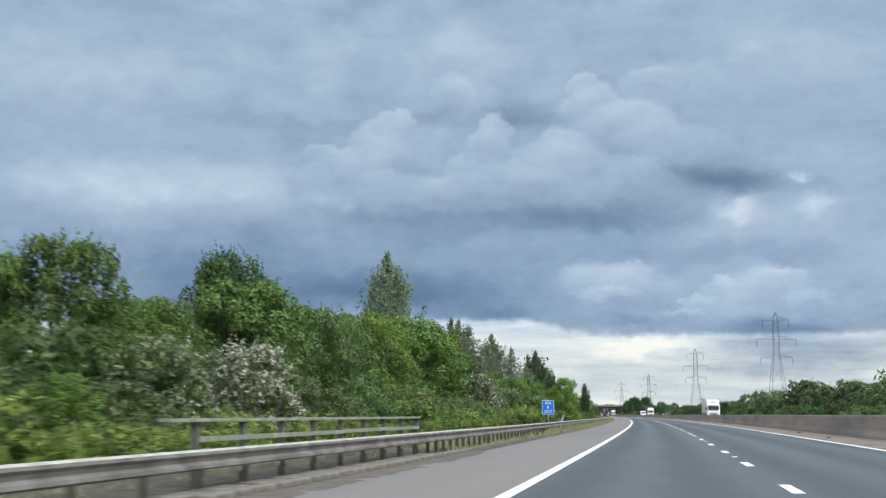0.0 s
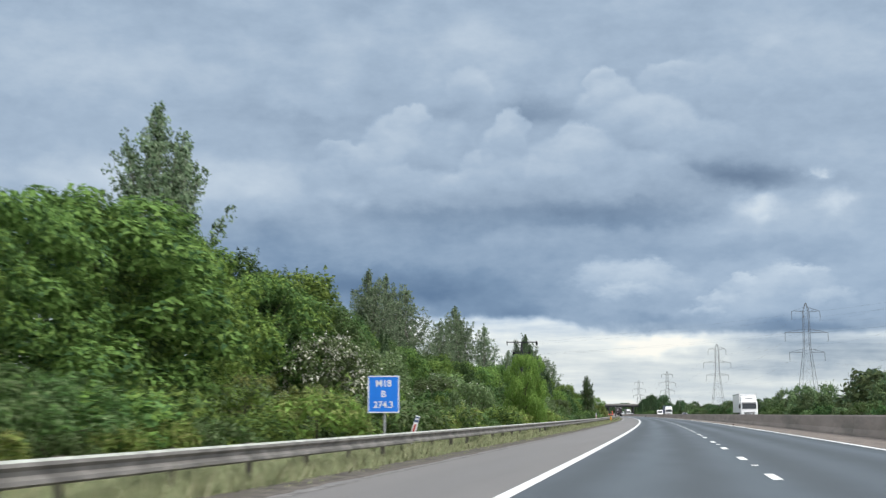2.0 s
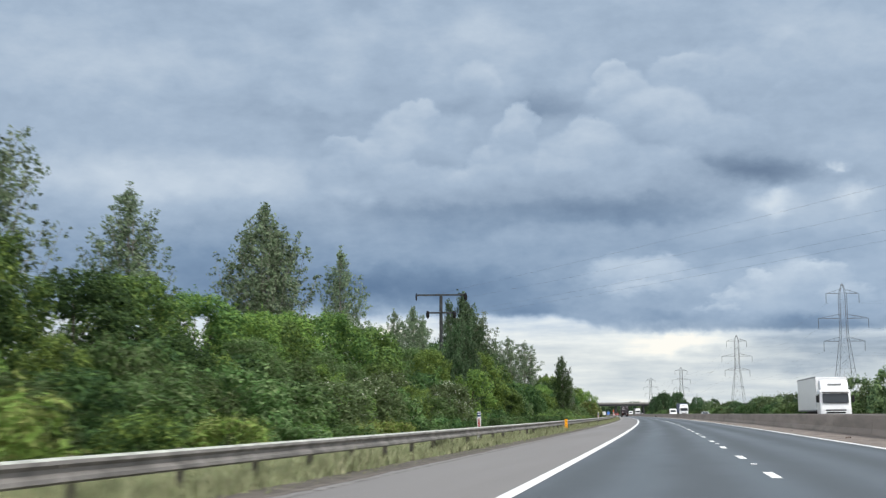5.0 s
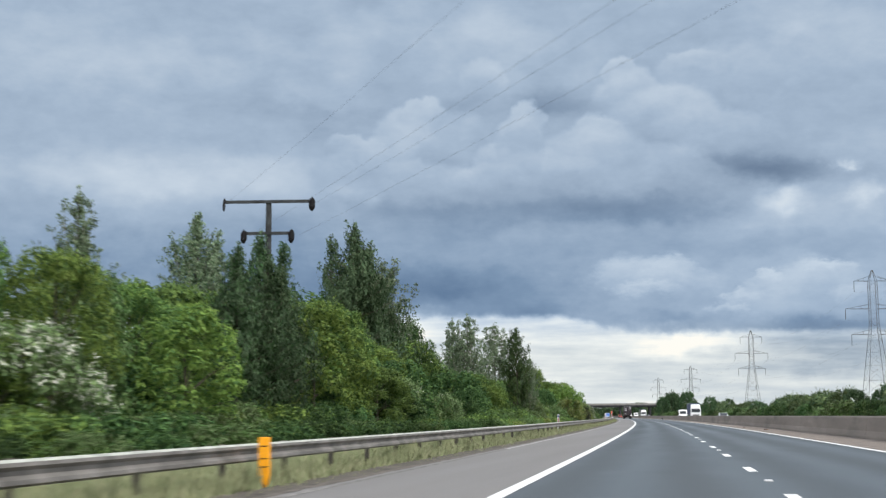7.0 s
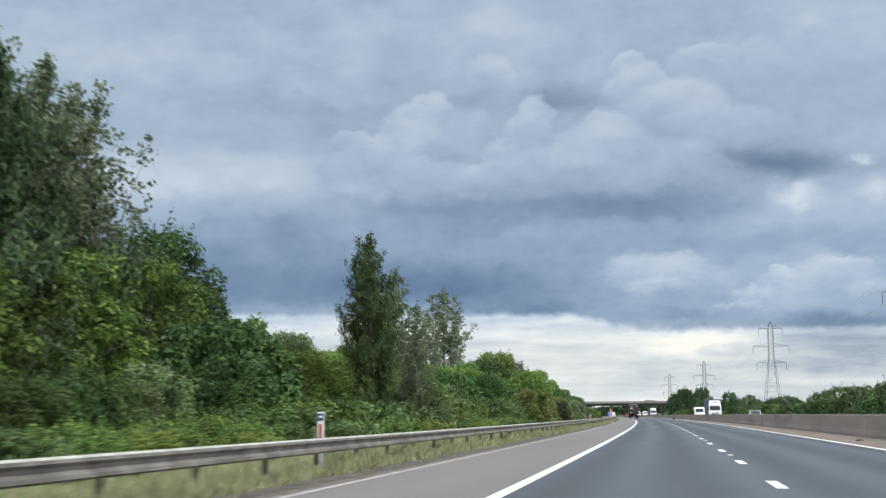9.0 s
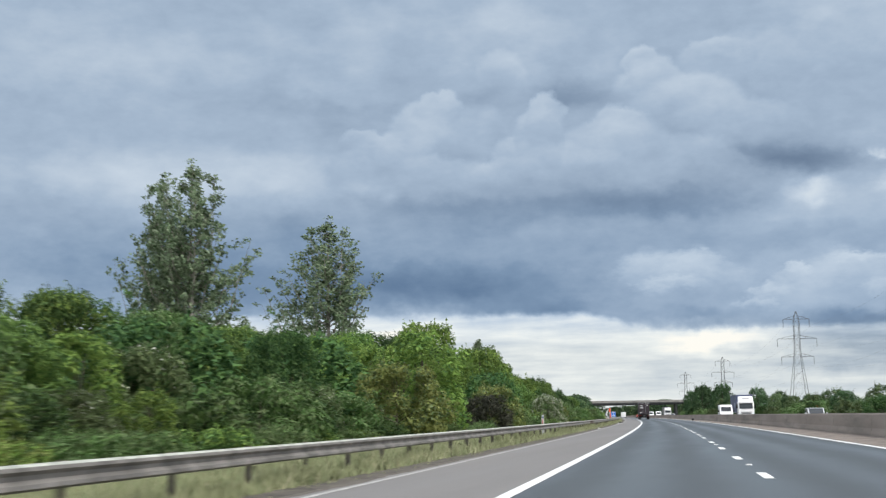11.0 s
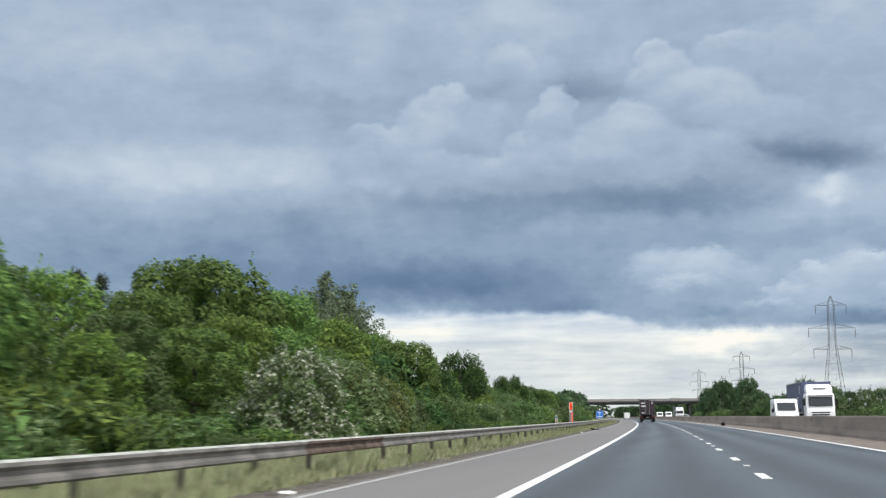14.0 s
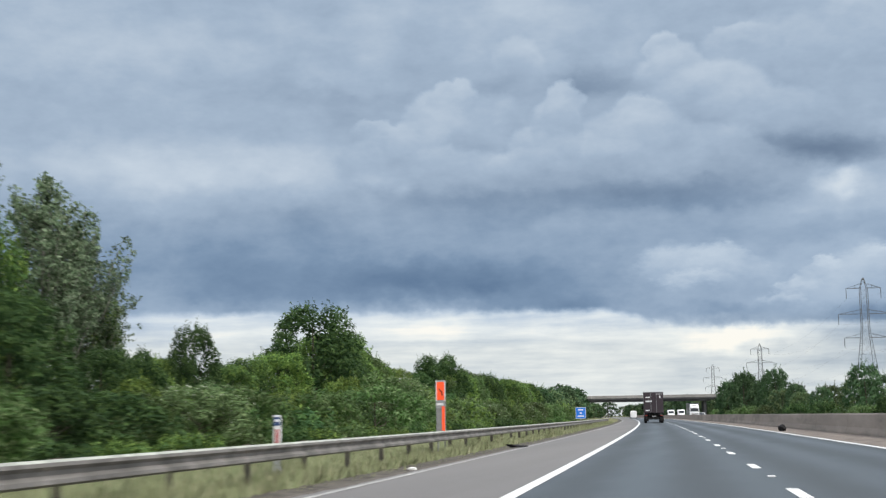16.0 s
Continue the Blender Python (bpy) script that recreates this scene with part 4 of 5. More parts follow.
# tall trees of the left-hand belt: kind, s, o, height, width
for row in [("maple", 102.5, -19.6, 9.0, 1.2), ("poplar2", 119, -24, 16.2, 0.85), ("oak", 61, -20.5, 9.0, 0.62), ("oak", 66, -22, 8.3, 0.7),
            ("oak", 125, -22.2, 9.4, 0.9), ("maple2", 137.5, -22.8, 10.0, 1.0), ("maple2", 88, -19.5, 8.2, 0.9), ("ash", 40.5, -19.4, 7.0, 0.9),
            ("poplar2", 176, -26, 14.2, 0.8), ("poplar2", 184, -26, 14.6, 0.8), ("poplar", 194.5, -26, 14.6, 1.25), ("poplar", 205.5, -24, 11.8, 1.15),
            ("maple2", 147.5, -25.5, 10.2, 0.95), ("birch2", 151, -19.6, 7.2, 0.75), ("oak", 155, -23, 8.2, 0.8), ("oak", 186, -21.5, 6.6, 0.6), ("willow", 154.5, -9.6, 5.4, 0.75), ("willow", 158, -9.8, 4.2, 0.7)]:
    plant(*row)
for row in [("poplar2", 235, -26.5, 15.6, 1.0), ("poplar", 246.5, -23.9, 14.0, 1.0), ("poplar", 255, -21.4, 9.8, 0.9), ("poplar2", 272, -22.8, 11.4, 0.9),
            ("birch2", 261.5, -17.2, 8.4, 1.05), ("birch2", 266.5, -17.8, 9.6, 1.1), ("birch2", 264, -16.6, 8.0, 1.1), ("birch", 308, -23.0, 16.4, 1.35), ("maple2", 274, -17.2, 7.0, 0.95, 40), ("ash", 280.5, -17.8, 7.3, 0.9, 160), ("maple", 277, -21, 7.6, 0.9, 75), ("birch2", 311.5, -23.4, 15.0, 1.2), ("poplar2", 316, -23.4, 15.3, 1.1),
            ("oak", 326, -22.7, 9.8, 0.8), ("birch3", 322, -11.6, 8.8, 0.85), ("poplar", 331, -11.3, 6.6, 1.0), ("oak", 374, -13.2, 4.3, 0.8)]:
    plant(*row)
for row in [("poplar", 399, -26.0, 16.0, 1.35), ("poplar", 401, -28.5, 15.6, 1.0), ("poplar", 425.4, -24.7, 16.6, 1.52), ("sapling", 389.5, -10.9, 5.1, 1.15), ("sapling", 392.5, -12.6, 4.7, 1.0),
            ("maple2", 444, -20.5, 9.7, 0.85), ("maple2", 437, -14.6, 6.9, 0.9), ("maple", 472, -19.6, 8.1, 1.0, 130), ("maple", 484, -19.8, 7.9, 0.9, 220),
            ("poplar2", 515, -24.6, 12.2, 1.4), ("poplar2", 533, -27.4, 12.4, 1.3), ("poplar2", 536, -27.2, 10.6, 1.0), ("ash", 523, -26, 9.2, 0.75), ("ash", 537, -26.8, 7.2, 0.65), ("oak", 551, -19.6, 7.6, 0.9), ("oak", 532.5, -20, 5.2, 0.55),
            ("oak", 587, -18.3, 6.3, 1.0)]:
    plant(*row)
for row in [("ash2", 590, -19, 5.8, 0.9), ("oak", 497, -14.4, 4.8, 1.0), ("oak", 505, -14.2, 4.0, 0.9), ("maple", 493, -14.4, 5.6, 0.9), ("pine", 471, -24.5, 7.4, 0.8), ("pine", 474.5, -25, 7.6, 0.7), ("pine", 468, -24.8, 6.9, 0.8), ("poplar2", 498, -21, 8.2, 0.9), ("sapling", 413, -17, 5.2, 1.2), ("maple2", 417, -13.2, 4.9, 0.95), ("sapling", 424, -15, 5.4, 1.1), ("sapling", 475, -11.2, 2.6, 0.9), ("maple", 441, -14.2, 5.5, 0.9)]:
    plant(*row)
for row in [("may", 38.4, -12.2, 3.2, 0.75), ("hawthorn3", 30.5, -12.2, 3.0, 0.8), ("yellow", 108, -15.4, 2.5, 0.9), ("bush2", 103, -14.2, 2.0, 1.1), ("yellow", 113.5, -14.8, 2.2, 0.9), ("hawthorn", 238, -14.8, 3.3, 0.95), ("maple2", 243, -16.4, 5.8, 0.75), ("sapling", 246, -13.6, 4.3, 1.0),
            ("hawthorn", 456.5, -10.6, 3.1, 0.85), ("hawthorn", 122.5, -16.4, 4.8, 0.85), ("hawthorn2", 129.5, -17.8, 5.0, 1.1), ("hawthorn2", 135.5, -17.4, 4.7, 1.0), ("hawthorn2", 140.5, -17.8, 5.0, 1.0), ("hawthorn2", 165, -17.5, 4.3, 1.1)]:
    plant(*row)
for row in [("hawthorn2", 170, -17.2, 3.6, 1.0), ("hawthorn2", 158, -17, 3.8, 1.1), ("yellow", 380.5, -10.4, 3.2, 1.0), ("yellow", 409.5, -10.2, 3.0, 0.9), ("bush", 414, -11.0, 3.9, 0.8), ("yellow", 467, -11, 2.7, 0.9), ("hawthorn2", 143, -12, 3.0, 1.0), ("gorse", 403.0, -9.8, 2.3, 0.85),
            ("hawthorn2", 332, -11.4, 2.8, 1.0), ("hawthorn2", 465, -11.5, 3.2, 1.0)]:
    plant(*row)

# the mass of the belt: heights along the road at 20.5 m from the lane
SKYLINE = [(-10, 6.5), (38, 6.4), (45, 5.9), (55, 6.5), (61, 8.4), (76, 8.0), (94, 7.8), (103, 8.6), (118, 8.8), (128, 8.8), (138, 8.0), (146, 7.2),
           (157, 6.8)] + [(171, 6.2), (185, 6.8), (210, 6.5), (235, 7.8), (247, 6.2), (257, 6.8), (266, 7.0), (278, 8.4), (286, 8.2), (292, 6.6), (300, 6.8),
           (317, 7.8), (326, 7.4), (334, 6.0), (347, 5.6), (360, 6.2), (385, 6.0), (400, 6.5), (423, 7.8), (429, 6.0), (434, 6.0), (438, 8.2), (444, 8.2), (450, 6.6), (460, 6.2),
           (475, 7.4), (493, 7.6), (505, 8.2), (511, 7.4), (517, 4.6), (527, 3.9), (540, 3.9), (547, 5.0), (555, 7.2), (561, 6.2), (572, 5.2), (620, 6.4), (950, 7.4)]


def skyline(s):
    return float(np.interp(s, [a for a, _ in SKYLINE], [b for _, b in SKYLINE]))


MID = [(-10, 4.5), (60, 3.2), (86, 2.8), (93, 1.3), (112, 1.3), (118, 2.4), (146, 2.6), (165, 3.6), (225, 4.5), (246, 3.0), (250, 1.6), (272, 1.6), (278, 4.6), (294, 4.6), (298, 2.8), (312, 2.8), (317, 5.4),
       (330, 4.6), (380, 5.0), (430, 6.5), (504, 6.3), (508, 3.0), (518, 2.6), (536, 2.6), (546, 3.6), (600, 4.2)]
FRONT = [(-10, 2.2), (60, 2.2), (86, 2.0), (94, 1.0), (112, 1.0), (165, 1.3), (172, 2.4), (222, 2.8), (242, 1.7), (246, 0.9), (300, 1.0), (330, 2.2), (376, 2.4), (392, 1.4), (404, 1.4), (430, 2.4),
         (520, 2.4), (530, 2.6)]
LOW = [(-10, 0.9), (86, 0.9), (94, 1.6), (172, 1.5), (182, 0.9), (600, 0.9)]
CLEAR = [(33, 46), (222, 246), (443, 456), (146, 162), (390, 405)]   # low growth before the bushes that stand out


def belt(s0, s1, o, spread, share, cap, gap, kinds, wide=(0.85, 1.1), rough=0.90):
    """A row of plants under the skyline: no higher than the line of sight leaves at that distance, nor than cap."""
    s = s0
    while s < s1:
        o_ = o + random.uniform(-spread, spread)
        h = (1 + (skyline(s + 45 * (1 - (0.3 - o_) / 20.8)) - 1) * (0.3 - o_) / 20.8) * share * random.uniform(rough, 1.0)
        top = float(np.interp(s, [a for a, _ in cap], [b for _, b in cap])) if cap else 20
        h = min(h, top * random.uniform(0.7, 1.0))
        if o_ > -13.2 and any(a < s < b for a, b in CLEAR):
            h = min(h, 1.1)
        kind = random.choice(kinds)
        if h < 3.6 and kind in ("ash", "ash2", "oak", "maple", "maple2"):
            kind = random.choice(("bush", "bush3", "sapling", "hawthorn2"))
        if h < 1.7:
            kind = random.choice(kinds if kinds[0].startswith("low") else (("low", "low2", "low3") if s < 200 else ("low2", "low3", "low4")))
        plant(kind, s, o_, h, random.uniform(*wide))
        s += max(2.2, h * gap) * random.uniform(0.8, 1.25)


BACK = ("maple2", "oak", "ash", "ash2", "ash", "maple")
FRESH = ("maple2", "ash", "maple2", "sapling", "maple2", "oak")
belt(-8, 384, -20.5, 1.2, 1.0, None, 0.80, BACK)
belt(384, 452, -20.5, 1.2, 1.0, None, 0.80, FRESH)
belt(452, 585, -20.5, 1.2, 1.0, None, 0.80, BACK)
belt(585, 690, -18.5, 1.5, 1.0, None, 0.85, ("oak", "ash2", "ash", "maple2"))
belt(690, 910, -18.5, 1.5, 1.0, None, 0.9, ("side", "far2", "side2"))
MIXED = ("ash", "ash2", "sapling", "oak", "bush", "maple2", "maple")
belt(-6, 384, -15.6, 0.9, 0.95, MID, 0.95, MIXED, rough=0.6)
belt(384, 452, -15.6, 0.9, 0.95, MID, 0.95, FRESH, rough=0.6)
belt(452, 575, -15.6, 0.9, 0.95, MID, 0.95, MIXED, rough=0.6)
belt(-6, 650, -12.3, 0.7, 0.85, FRONT, 1.6, ("sapling", "bush", "bush3", "bush2", "hawthorn2", "bush3"), (1.05, 1.35), 0.6)
belt(-6, 200, -9.9, 0.5, 0.8, LOW, 3.6, ("low", "low2", "low", "low3"), (0.9, 1.3))
belt(200, 288, -10.2, 0.5, 0.8, LOW, 4.4, ("low4", "low2", "low4"), (0.9, 1.3))
belt(288, 352, -9.9, 0.5, 0.8, LOW, 3.6, ("low", "low3", "low2"), (0.9, 1.3))
belt(352, 640, -10.0, 0.5, 0.8, LOW, 4.0, ("low4", "low2", "low3"), (0.9, 1.3))

# the other side of the motorway
s = 130.0
while s < 560:
    tall = 7.2 if s < 352 else 5.2
    plant(random.choice(("side", "side2", "hedge", "hedge", "side2")), s, 31 + random.uniform(-2.5, 4), tall * random.uniform(0.5, 1.0), random.uniform(0.8, 1.35))
    s += random.uniform(4, 7.5)
plant("side2", 485, 31, 5.2, 1.3)
s = 150.0
while s < 900:
    plant(random.choice(("low4", "low2", "bush", "hedge")), s, 25 + random.uniform(-1, 2), random.uniform(1.5, 3.0), random.uniform(1.0, 1.4))
    s += random.uniform(10, 20)
s = 565.0
while s < 1500:
    kinds = ("side", "side", "side2") if s < 760 else ("far", "far2", "hedge")
    plant(random.choice(kinds), s, 31 + random.uniform(-5, 9), random.uniform(3.0, 5.4) if s < 655 else random.uniform(4.5, 7.6) if s < 800 else random.uniform(4.0, 8.5), random.uniform(0.6, 0.95))
    s += random.uniform(5, 12)
for i in range(45):
    plant(random.choice(("far", "far2")), random.uniform(980, 1500), random.uniform(-90, 150), random.uniform(7, 10), random.uniform(1.0, 1.5))
for i in range(26):
    plant("far", 960 + i * 17, -26 + random.uniform(-4, 2), random.uniform(6.5, 9), 1.2)
    plant("far", 960 + i * 17, 27 + random.uniform(-2, 6), random.uniform(6.5, 9), 1.2)
    plant("far2", 965 + i * 14, -13 + random.uniform(-2, 1), random.uniform(4, 6), 1.2)
for i in range(9):
    plant("far", 790 + i * 14, -19 + random.uniform(-2, 2), random.uniform(7.5, 9.5), 0.9)
    plant("side", 800 + i * 13, 27 + random.uniform(-2, 7), random.uniform(9.5, 12), 0.8)


def grass_tufts(name, s0, s1, o0, o1, n, h0, h1, seed, label):
    """Blades of grass, more of them away from the asphalt."""
    rng = np.random.default_rng(seed)
    s_ = rng.uniform(s0, s1, n)
    o_ = o0 + (o1 - o0) * rng.random(n) ** 0.8
    a = s_ * BEND
    x = -(1 - np.cos(a)) / BEND + o_ * np.cos(a)
    y = np.sin(a) / BEND + o_ * np.sin(a)
    patch = 0.6 + 0.5 * np.sin(s_ * 0.8 + 2 * np.sin(s_ * 0.23)) * np.sin(o_ * 2.1 + s_ * 0.11)
    h = rng.uniform(h0, h1, n) * np.clip(patch, 0.45, 1.0)
    ang = rng.uniform(0, math.tau, n)
    w = rng.uniform(0.012, 0.03, n)
    lx, ly = rng.normal(size=n) * 0.35 * h, rng.normal(size=n) * 0.35 * h
    v = np.empty((n, 3, 3))
    v[:, 0] = np.stack([x - np.cos(ang) * w, y - np.sin(ang) * w, np.full(n, -0.02)], 1)
    v[:, 1] = np.stack([x + np.cos(ang) * w, y + np.sin(ang) * w, np.full(n, -0.02)], 1)
    v[:, 2] = np.stack([x + lx, y + ly, h], 1)
    face = np.cross(v[:, 1] - v[:, 0], v[:, 2] - v[:, 0])
    v = np.where((face[:, 0] - face[:, 1] < 0)[:, None, None], v[:, ::-1], v)
    me = bpy.data.meshes.new(name)
    me.vertices.add(n * 3)
    me.vertices.foreach_set("co", v.astype(np.float32).ravel())
    me.loops.add(n * 3)
    me.loops.foreach_set("vertex_index", np.arange(n * 3, dtype=np.int32))
    me.polygons.add(n)
    me.polygons.foreach_set("loop_start", np.arange(0, n * 3, 3, dtype=np.int32))
    me.materials.append(m_blade)
    me.polygons.foreach_set("use_smooth", np.ones(n, dtype=bool))
    me.update()
    nn = rng.normal(size=(n, 3)) * 0.12 + np.array([0.15, -0.15, 0.9])
    me.normals_split_custom_set_from_vertices(np.repeat(nn / np.linalg.norm(nn, axis=1)[:, None], 3, axis=0).astype(np.float32).tolist())
    tagged(new(name, me), label, "grass", "", "stuff")


grass_tufts("verge_grass", 52, 660, -5.3, -9.6, 160000, 0.12, 0.40, 5, "dry yellow-green grass on the verge")
grass_tufts("verge_grass", 36, 54, -5.6, -9.6, 4200, 0.10, 0.32, 8, "dry grass behind the crash barrier posts")
grass_tufts("verge_grass", -2, 36, -6.5, -9.6, 2600, 0.05, 0.22, 9, "thin dry grass behind the timber parapet")
grass_tufts("verge_grass", 70, 660, -5.42, -6.0, 64000, 0.20, 0.50, 7, "tall pale grass in front of the barrier posts")
grass_tufts("verge_grass", 52, 560, -5.0, -5.6, 12000, 0.03, 0.10, 6, "short thin grass at the shoulder's edge")


# ---- roadside things ----
def rail_top(s):
    return 0.575 + 0.10 * min(1.0, max(0.0, s / 450))


def crash_barrier():
    """Steel beam on posts along the shoulder; beams of 6.2 m, lapped."""
    top = thing("crash_barrier", at(0, 0), "weathered galvanised steel crash barrier, its sky-lit top edge coloured pale", "guard rail")
    face = [(-0.04, 0.0), (0.07, 0.0), (0.105, -0.022), (0.110, -0.062), (0.055, -0.105), (0.050, -0.150), (0.105, -0.190),
            (0.110, -0.235), (0.075, -0.262), (0.068, -0.256), (0.098, -0.230), (0.094, -0.196), (0.038, -0.154), (0.043, -0.101),
            (0.098, -0.058), (0.093, -0.028), (0.065, -0.010), (-0.04, -0.010)]
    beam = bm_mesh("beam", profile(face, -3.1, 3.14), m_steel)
    # upward faces are paler: sky light and lichen put into the colour
    beam.materials.append(m_steel_skylit)
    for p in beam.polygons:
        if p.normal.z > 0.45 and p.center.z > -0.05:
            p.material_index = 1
    rusty = beam.copy()
    rusty.materials[0] = m_rust
    bolt_bm = box(0.112, -2.9, -0.085, 0.02, 0.035, 0.035, 0.004)
    bolt = bm_mesh("bolt", bolt_bm, m_post)
    for i in range(-3, 105):
        s = 3.1 + 6.2 * i
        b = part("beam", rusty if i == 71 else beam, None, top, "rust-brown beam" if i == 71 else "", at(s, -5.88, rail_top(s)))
        if i < 92:
            part("bolt", bolt, None, b)
    post = bmesh.new()
    box(-0.04, 0, -0.42, 0.10, 0.012, 0.86, 0.003, post)
    box(-0.085, 0.03, -0.42, 0.012, 0.06, 0.86, 0.003, post)
    box(0.005, -0.03, -0.42, 0.012, 0.06, 0.86, 0.003, post)
    me = bm_mesh("post", post, m_post)
    s = -12.4
    while s < 600:
        part("post", me, None, top, m=at(s, -5.93, rail_top(s)))
        s += 1.95 if s < 34 else 1.3 if s < 72 else 3.1


crash_barrier()


def text_mesh(body, size):
    """Lettering as a mesh that lies in the x-z plane, facing -y."""
    cu = bpy.data.curves.new("lettering", "FONT")
    cu.body, cu.size, cu.align_x, cu.align_y, cu.extrude, cu.offset = body, size, "CENTER", "CENTER", 0.002, 0.004
    ob = new("lettering", cu)
    bpy.context.view_layer.update()
    me = bpy.data.meshes.new_from_object(ob.evaluated_get(bpy.context.evaluated_depsgraph_get()))
    bpy.data.objects.remove(ob)
    me.transform(Matrix.Rotation(radians(90), 4, "X"))
    me.materials.clear()
    me.materials.append(m_white)
    return me


def location_sign(s, o, top, w, h, lines):
    ob = thing("location_sign", at(s, o), "blue motorway location sign with white border on a grey post", "road sign")
    zc = top - h / 2
    plate = part("plate", box(0, 0, zc, w, 0.02, h, 0.006), m_blue, ob, "blue sign face")
    for dx, dz, sx, sz in ((0, h / 2 - 0.02, w - 0.02, 0.032), (0, -h / 2 + 0.02, w - 0.02, 0.032), (w / 2 - 0.02, 0, 0.032, h - 0.07), (-w / 2 + 0.02, 0, 0.032, h - 0.07)):
        part("border", box(dx, -0.012, zc + dz, sx, 0.008, sz, 0.003), m_white, plate, "white border strip")
    if lines:
        for body, dz in zip(lines, (0.285, 0.0, -0.285)):
            part("lettering", text_mesh(body, 0.25), None, plate, "white lettering", pose(0, -0.013, zc + dz * h))
    else:
        for dz, k in ((0.28, 0.5), (0.0, 0.18), (-0.28, 0.62)):
            part("bar", box(0, -0.012, zc + dz * h, w * k, 0.006, 0.13, 0.003), m_white, plate, "white bar")
    part("post", tube([(0.02, 0.045, -0.1), (0.02, 0.045, top - 0.1)], 0.035, 8), m_grey, ob)


location_sign(94.3, -7.4, 2.06, 0.88, 1.01, ("M18", "B", "274.3"))
location_sign(600.5, -7.0, 1.84, 0.95, 1.05, ())


m_plate = plain("dark_blue_plate", (0.04, 0.07, 0.16), 0.5, 0, 0.1, 6)


def marker_post(s, o, lean=0.0, low=0.0):
    ob = thing("marker_post", at(s, o, low) @ pose(0, 0, 0, 0, lean, 0), "slim white marker post with red reflector and dark plate", "marker post", "marker posts")
    part("shaft", box(0, 0, 0.53, 0.125, 0.035, 1.18, 0.012), m_white, ob)
    part("reflector", box(0, -0.02, 0.74, 0.052, 0.012, 0.30, 0.004), m_red, ob, "red reflector")
    plate = part("plate", box(0, -0.021, 1.02, 0.112, 0.012, 0.14, 0.004), m_plate, ob, "dark blue number plate")
    part("bar", box(0, -0.029, 1.03, 0.07, 0.006, 0.04, 0.002), m_white, plate, "white bar")


marker_post(93.2, -6.55, 16, -0.10)
for s in (193.5, 293.0, 397.6, 498.75):
    marker_post(s, -6.1, 0, 0.0)


def roadwork_sign(s, o, w, top):
    ob = thing("lane_sign", at(s, o), "tall orange and grey lane sign behind the barrier", "road sign", "orange signs")
    part("board", box(0, 0, top - 0.75, w, 0.03, 1.5, 0.01), m_grey, ob, "grey backing board")
    for dx in (-w / 2 + 0.012, w / 2 - 0.012):
        part("edge", box(dx, -0.018, top - 0.30, 0.024, 0.012, 0.60, 0.003), m_white, ob, "pale edge strip")
    part("face", box(0, -0.02, top - 0.31, w - 0.06, 0.012, 0.52, 0.004), m_orange, ob, "fluorescent orange face")
    part("arrow", tube([(0.05, -0.03, top - 0.44), (0.04, -0.03, top - 0.34), (-0.04, -0.03, top - 0.24)], 0.016, 5), m_black, ob, "black arrow")
    part("bar", box(-0.02, -0.02, top - 0.69, w - 0.08, 0.012, 0.06, 0.004), m_white, ob, "white bar")
    part("panel", box(-0.05, -0.02, top - 1.12, w - 0.14, 0.012, 0.62, 0.004), m_panel, ob, "dull grey panel")
    part("stripe", box(w / 2 - 0.065, -0.02, top - 1.10, 0.085, 0.012, 0.70, 0.004), m_orange, ob, "orange stripe")
    for dx in (-0.10, 0.10):
        part("leg", tube([(dx, 0.04, -0.05), (dx, 0.04, top - 0.2)], 0.022, 6), m_grey, ob)


roadwork_sign(515.4, -6.22, 0.28, 2.12)
roadwork_sign(541.0, 25.6, 0.40, 2.2)


def yellow_marker():
    ob = thing("yellow_marker", at(227.6, -5.5), "short bright yellow plastic marker post with dark marks", "marker post")
    part("shaft", box(0, 0, 0.35, 0.17, 0.05, 0.76, 0.012), m_yellow, ob)
    for z in (0.30, 0.42, 0.60):
        part("mark", box(0, -0.026, z, 0.12, 0.006, 0.015, 0.002), m_black, ob, "dark mark")


yellow_marker()


def timber_parapet():
    """Post and rail fence where a culvert passes under the road."""
    ob = thing("parapet_fence", at(0, 0), "lichen-grey timber post and rail parapet with flat top rail", "fence")
    s0, s1, o = 16.2, 34.4, -6.25
    for i in range(9):
        part("post", box(0, 0, 0.45, 0.10, 0.10, 0.96, 0.010), m_parapet_post, ob, "dark weathered post", at(17.4 + 2.11 * i, o, 0, random.uniform(-2, 2)))
    for i in range(4):
        a, b = s0 + (s1 - s0) * i / 4, s0 + (s1 - s0) * (i + 1) / 4
        part("top_rail", box(0.0, 0, 0.962, 0.17, b - a - 0.01, 0.05, 0.008), m_parapet, ob, m=at((a + b) / 2, o))
    for i in range(4):
        a, b = 17.4 + 4.22 * i, 17.4 + 4.22 * (i + 1)
        for z in (0.70, 0.40, 0.24):
            part("rail", box(0.066, 0, z, 0.03, b - a - 0.01, 0.075, 0.006), m_parapet, ob, m=at((a + b) / 2, o, random.uniform(-0.008, 0.008)))


timber_parapet()


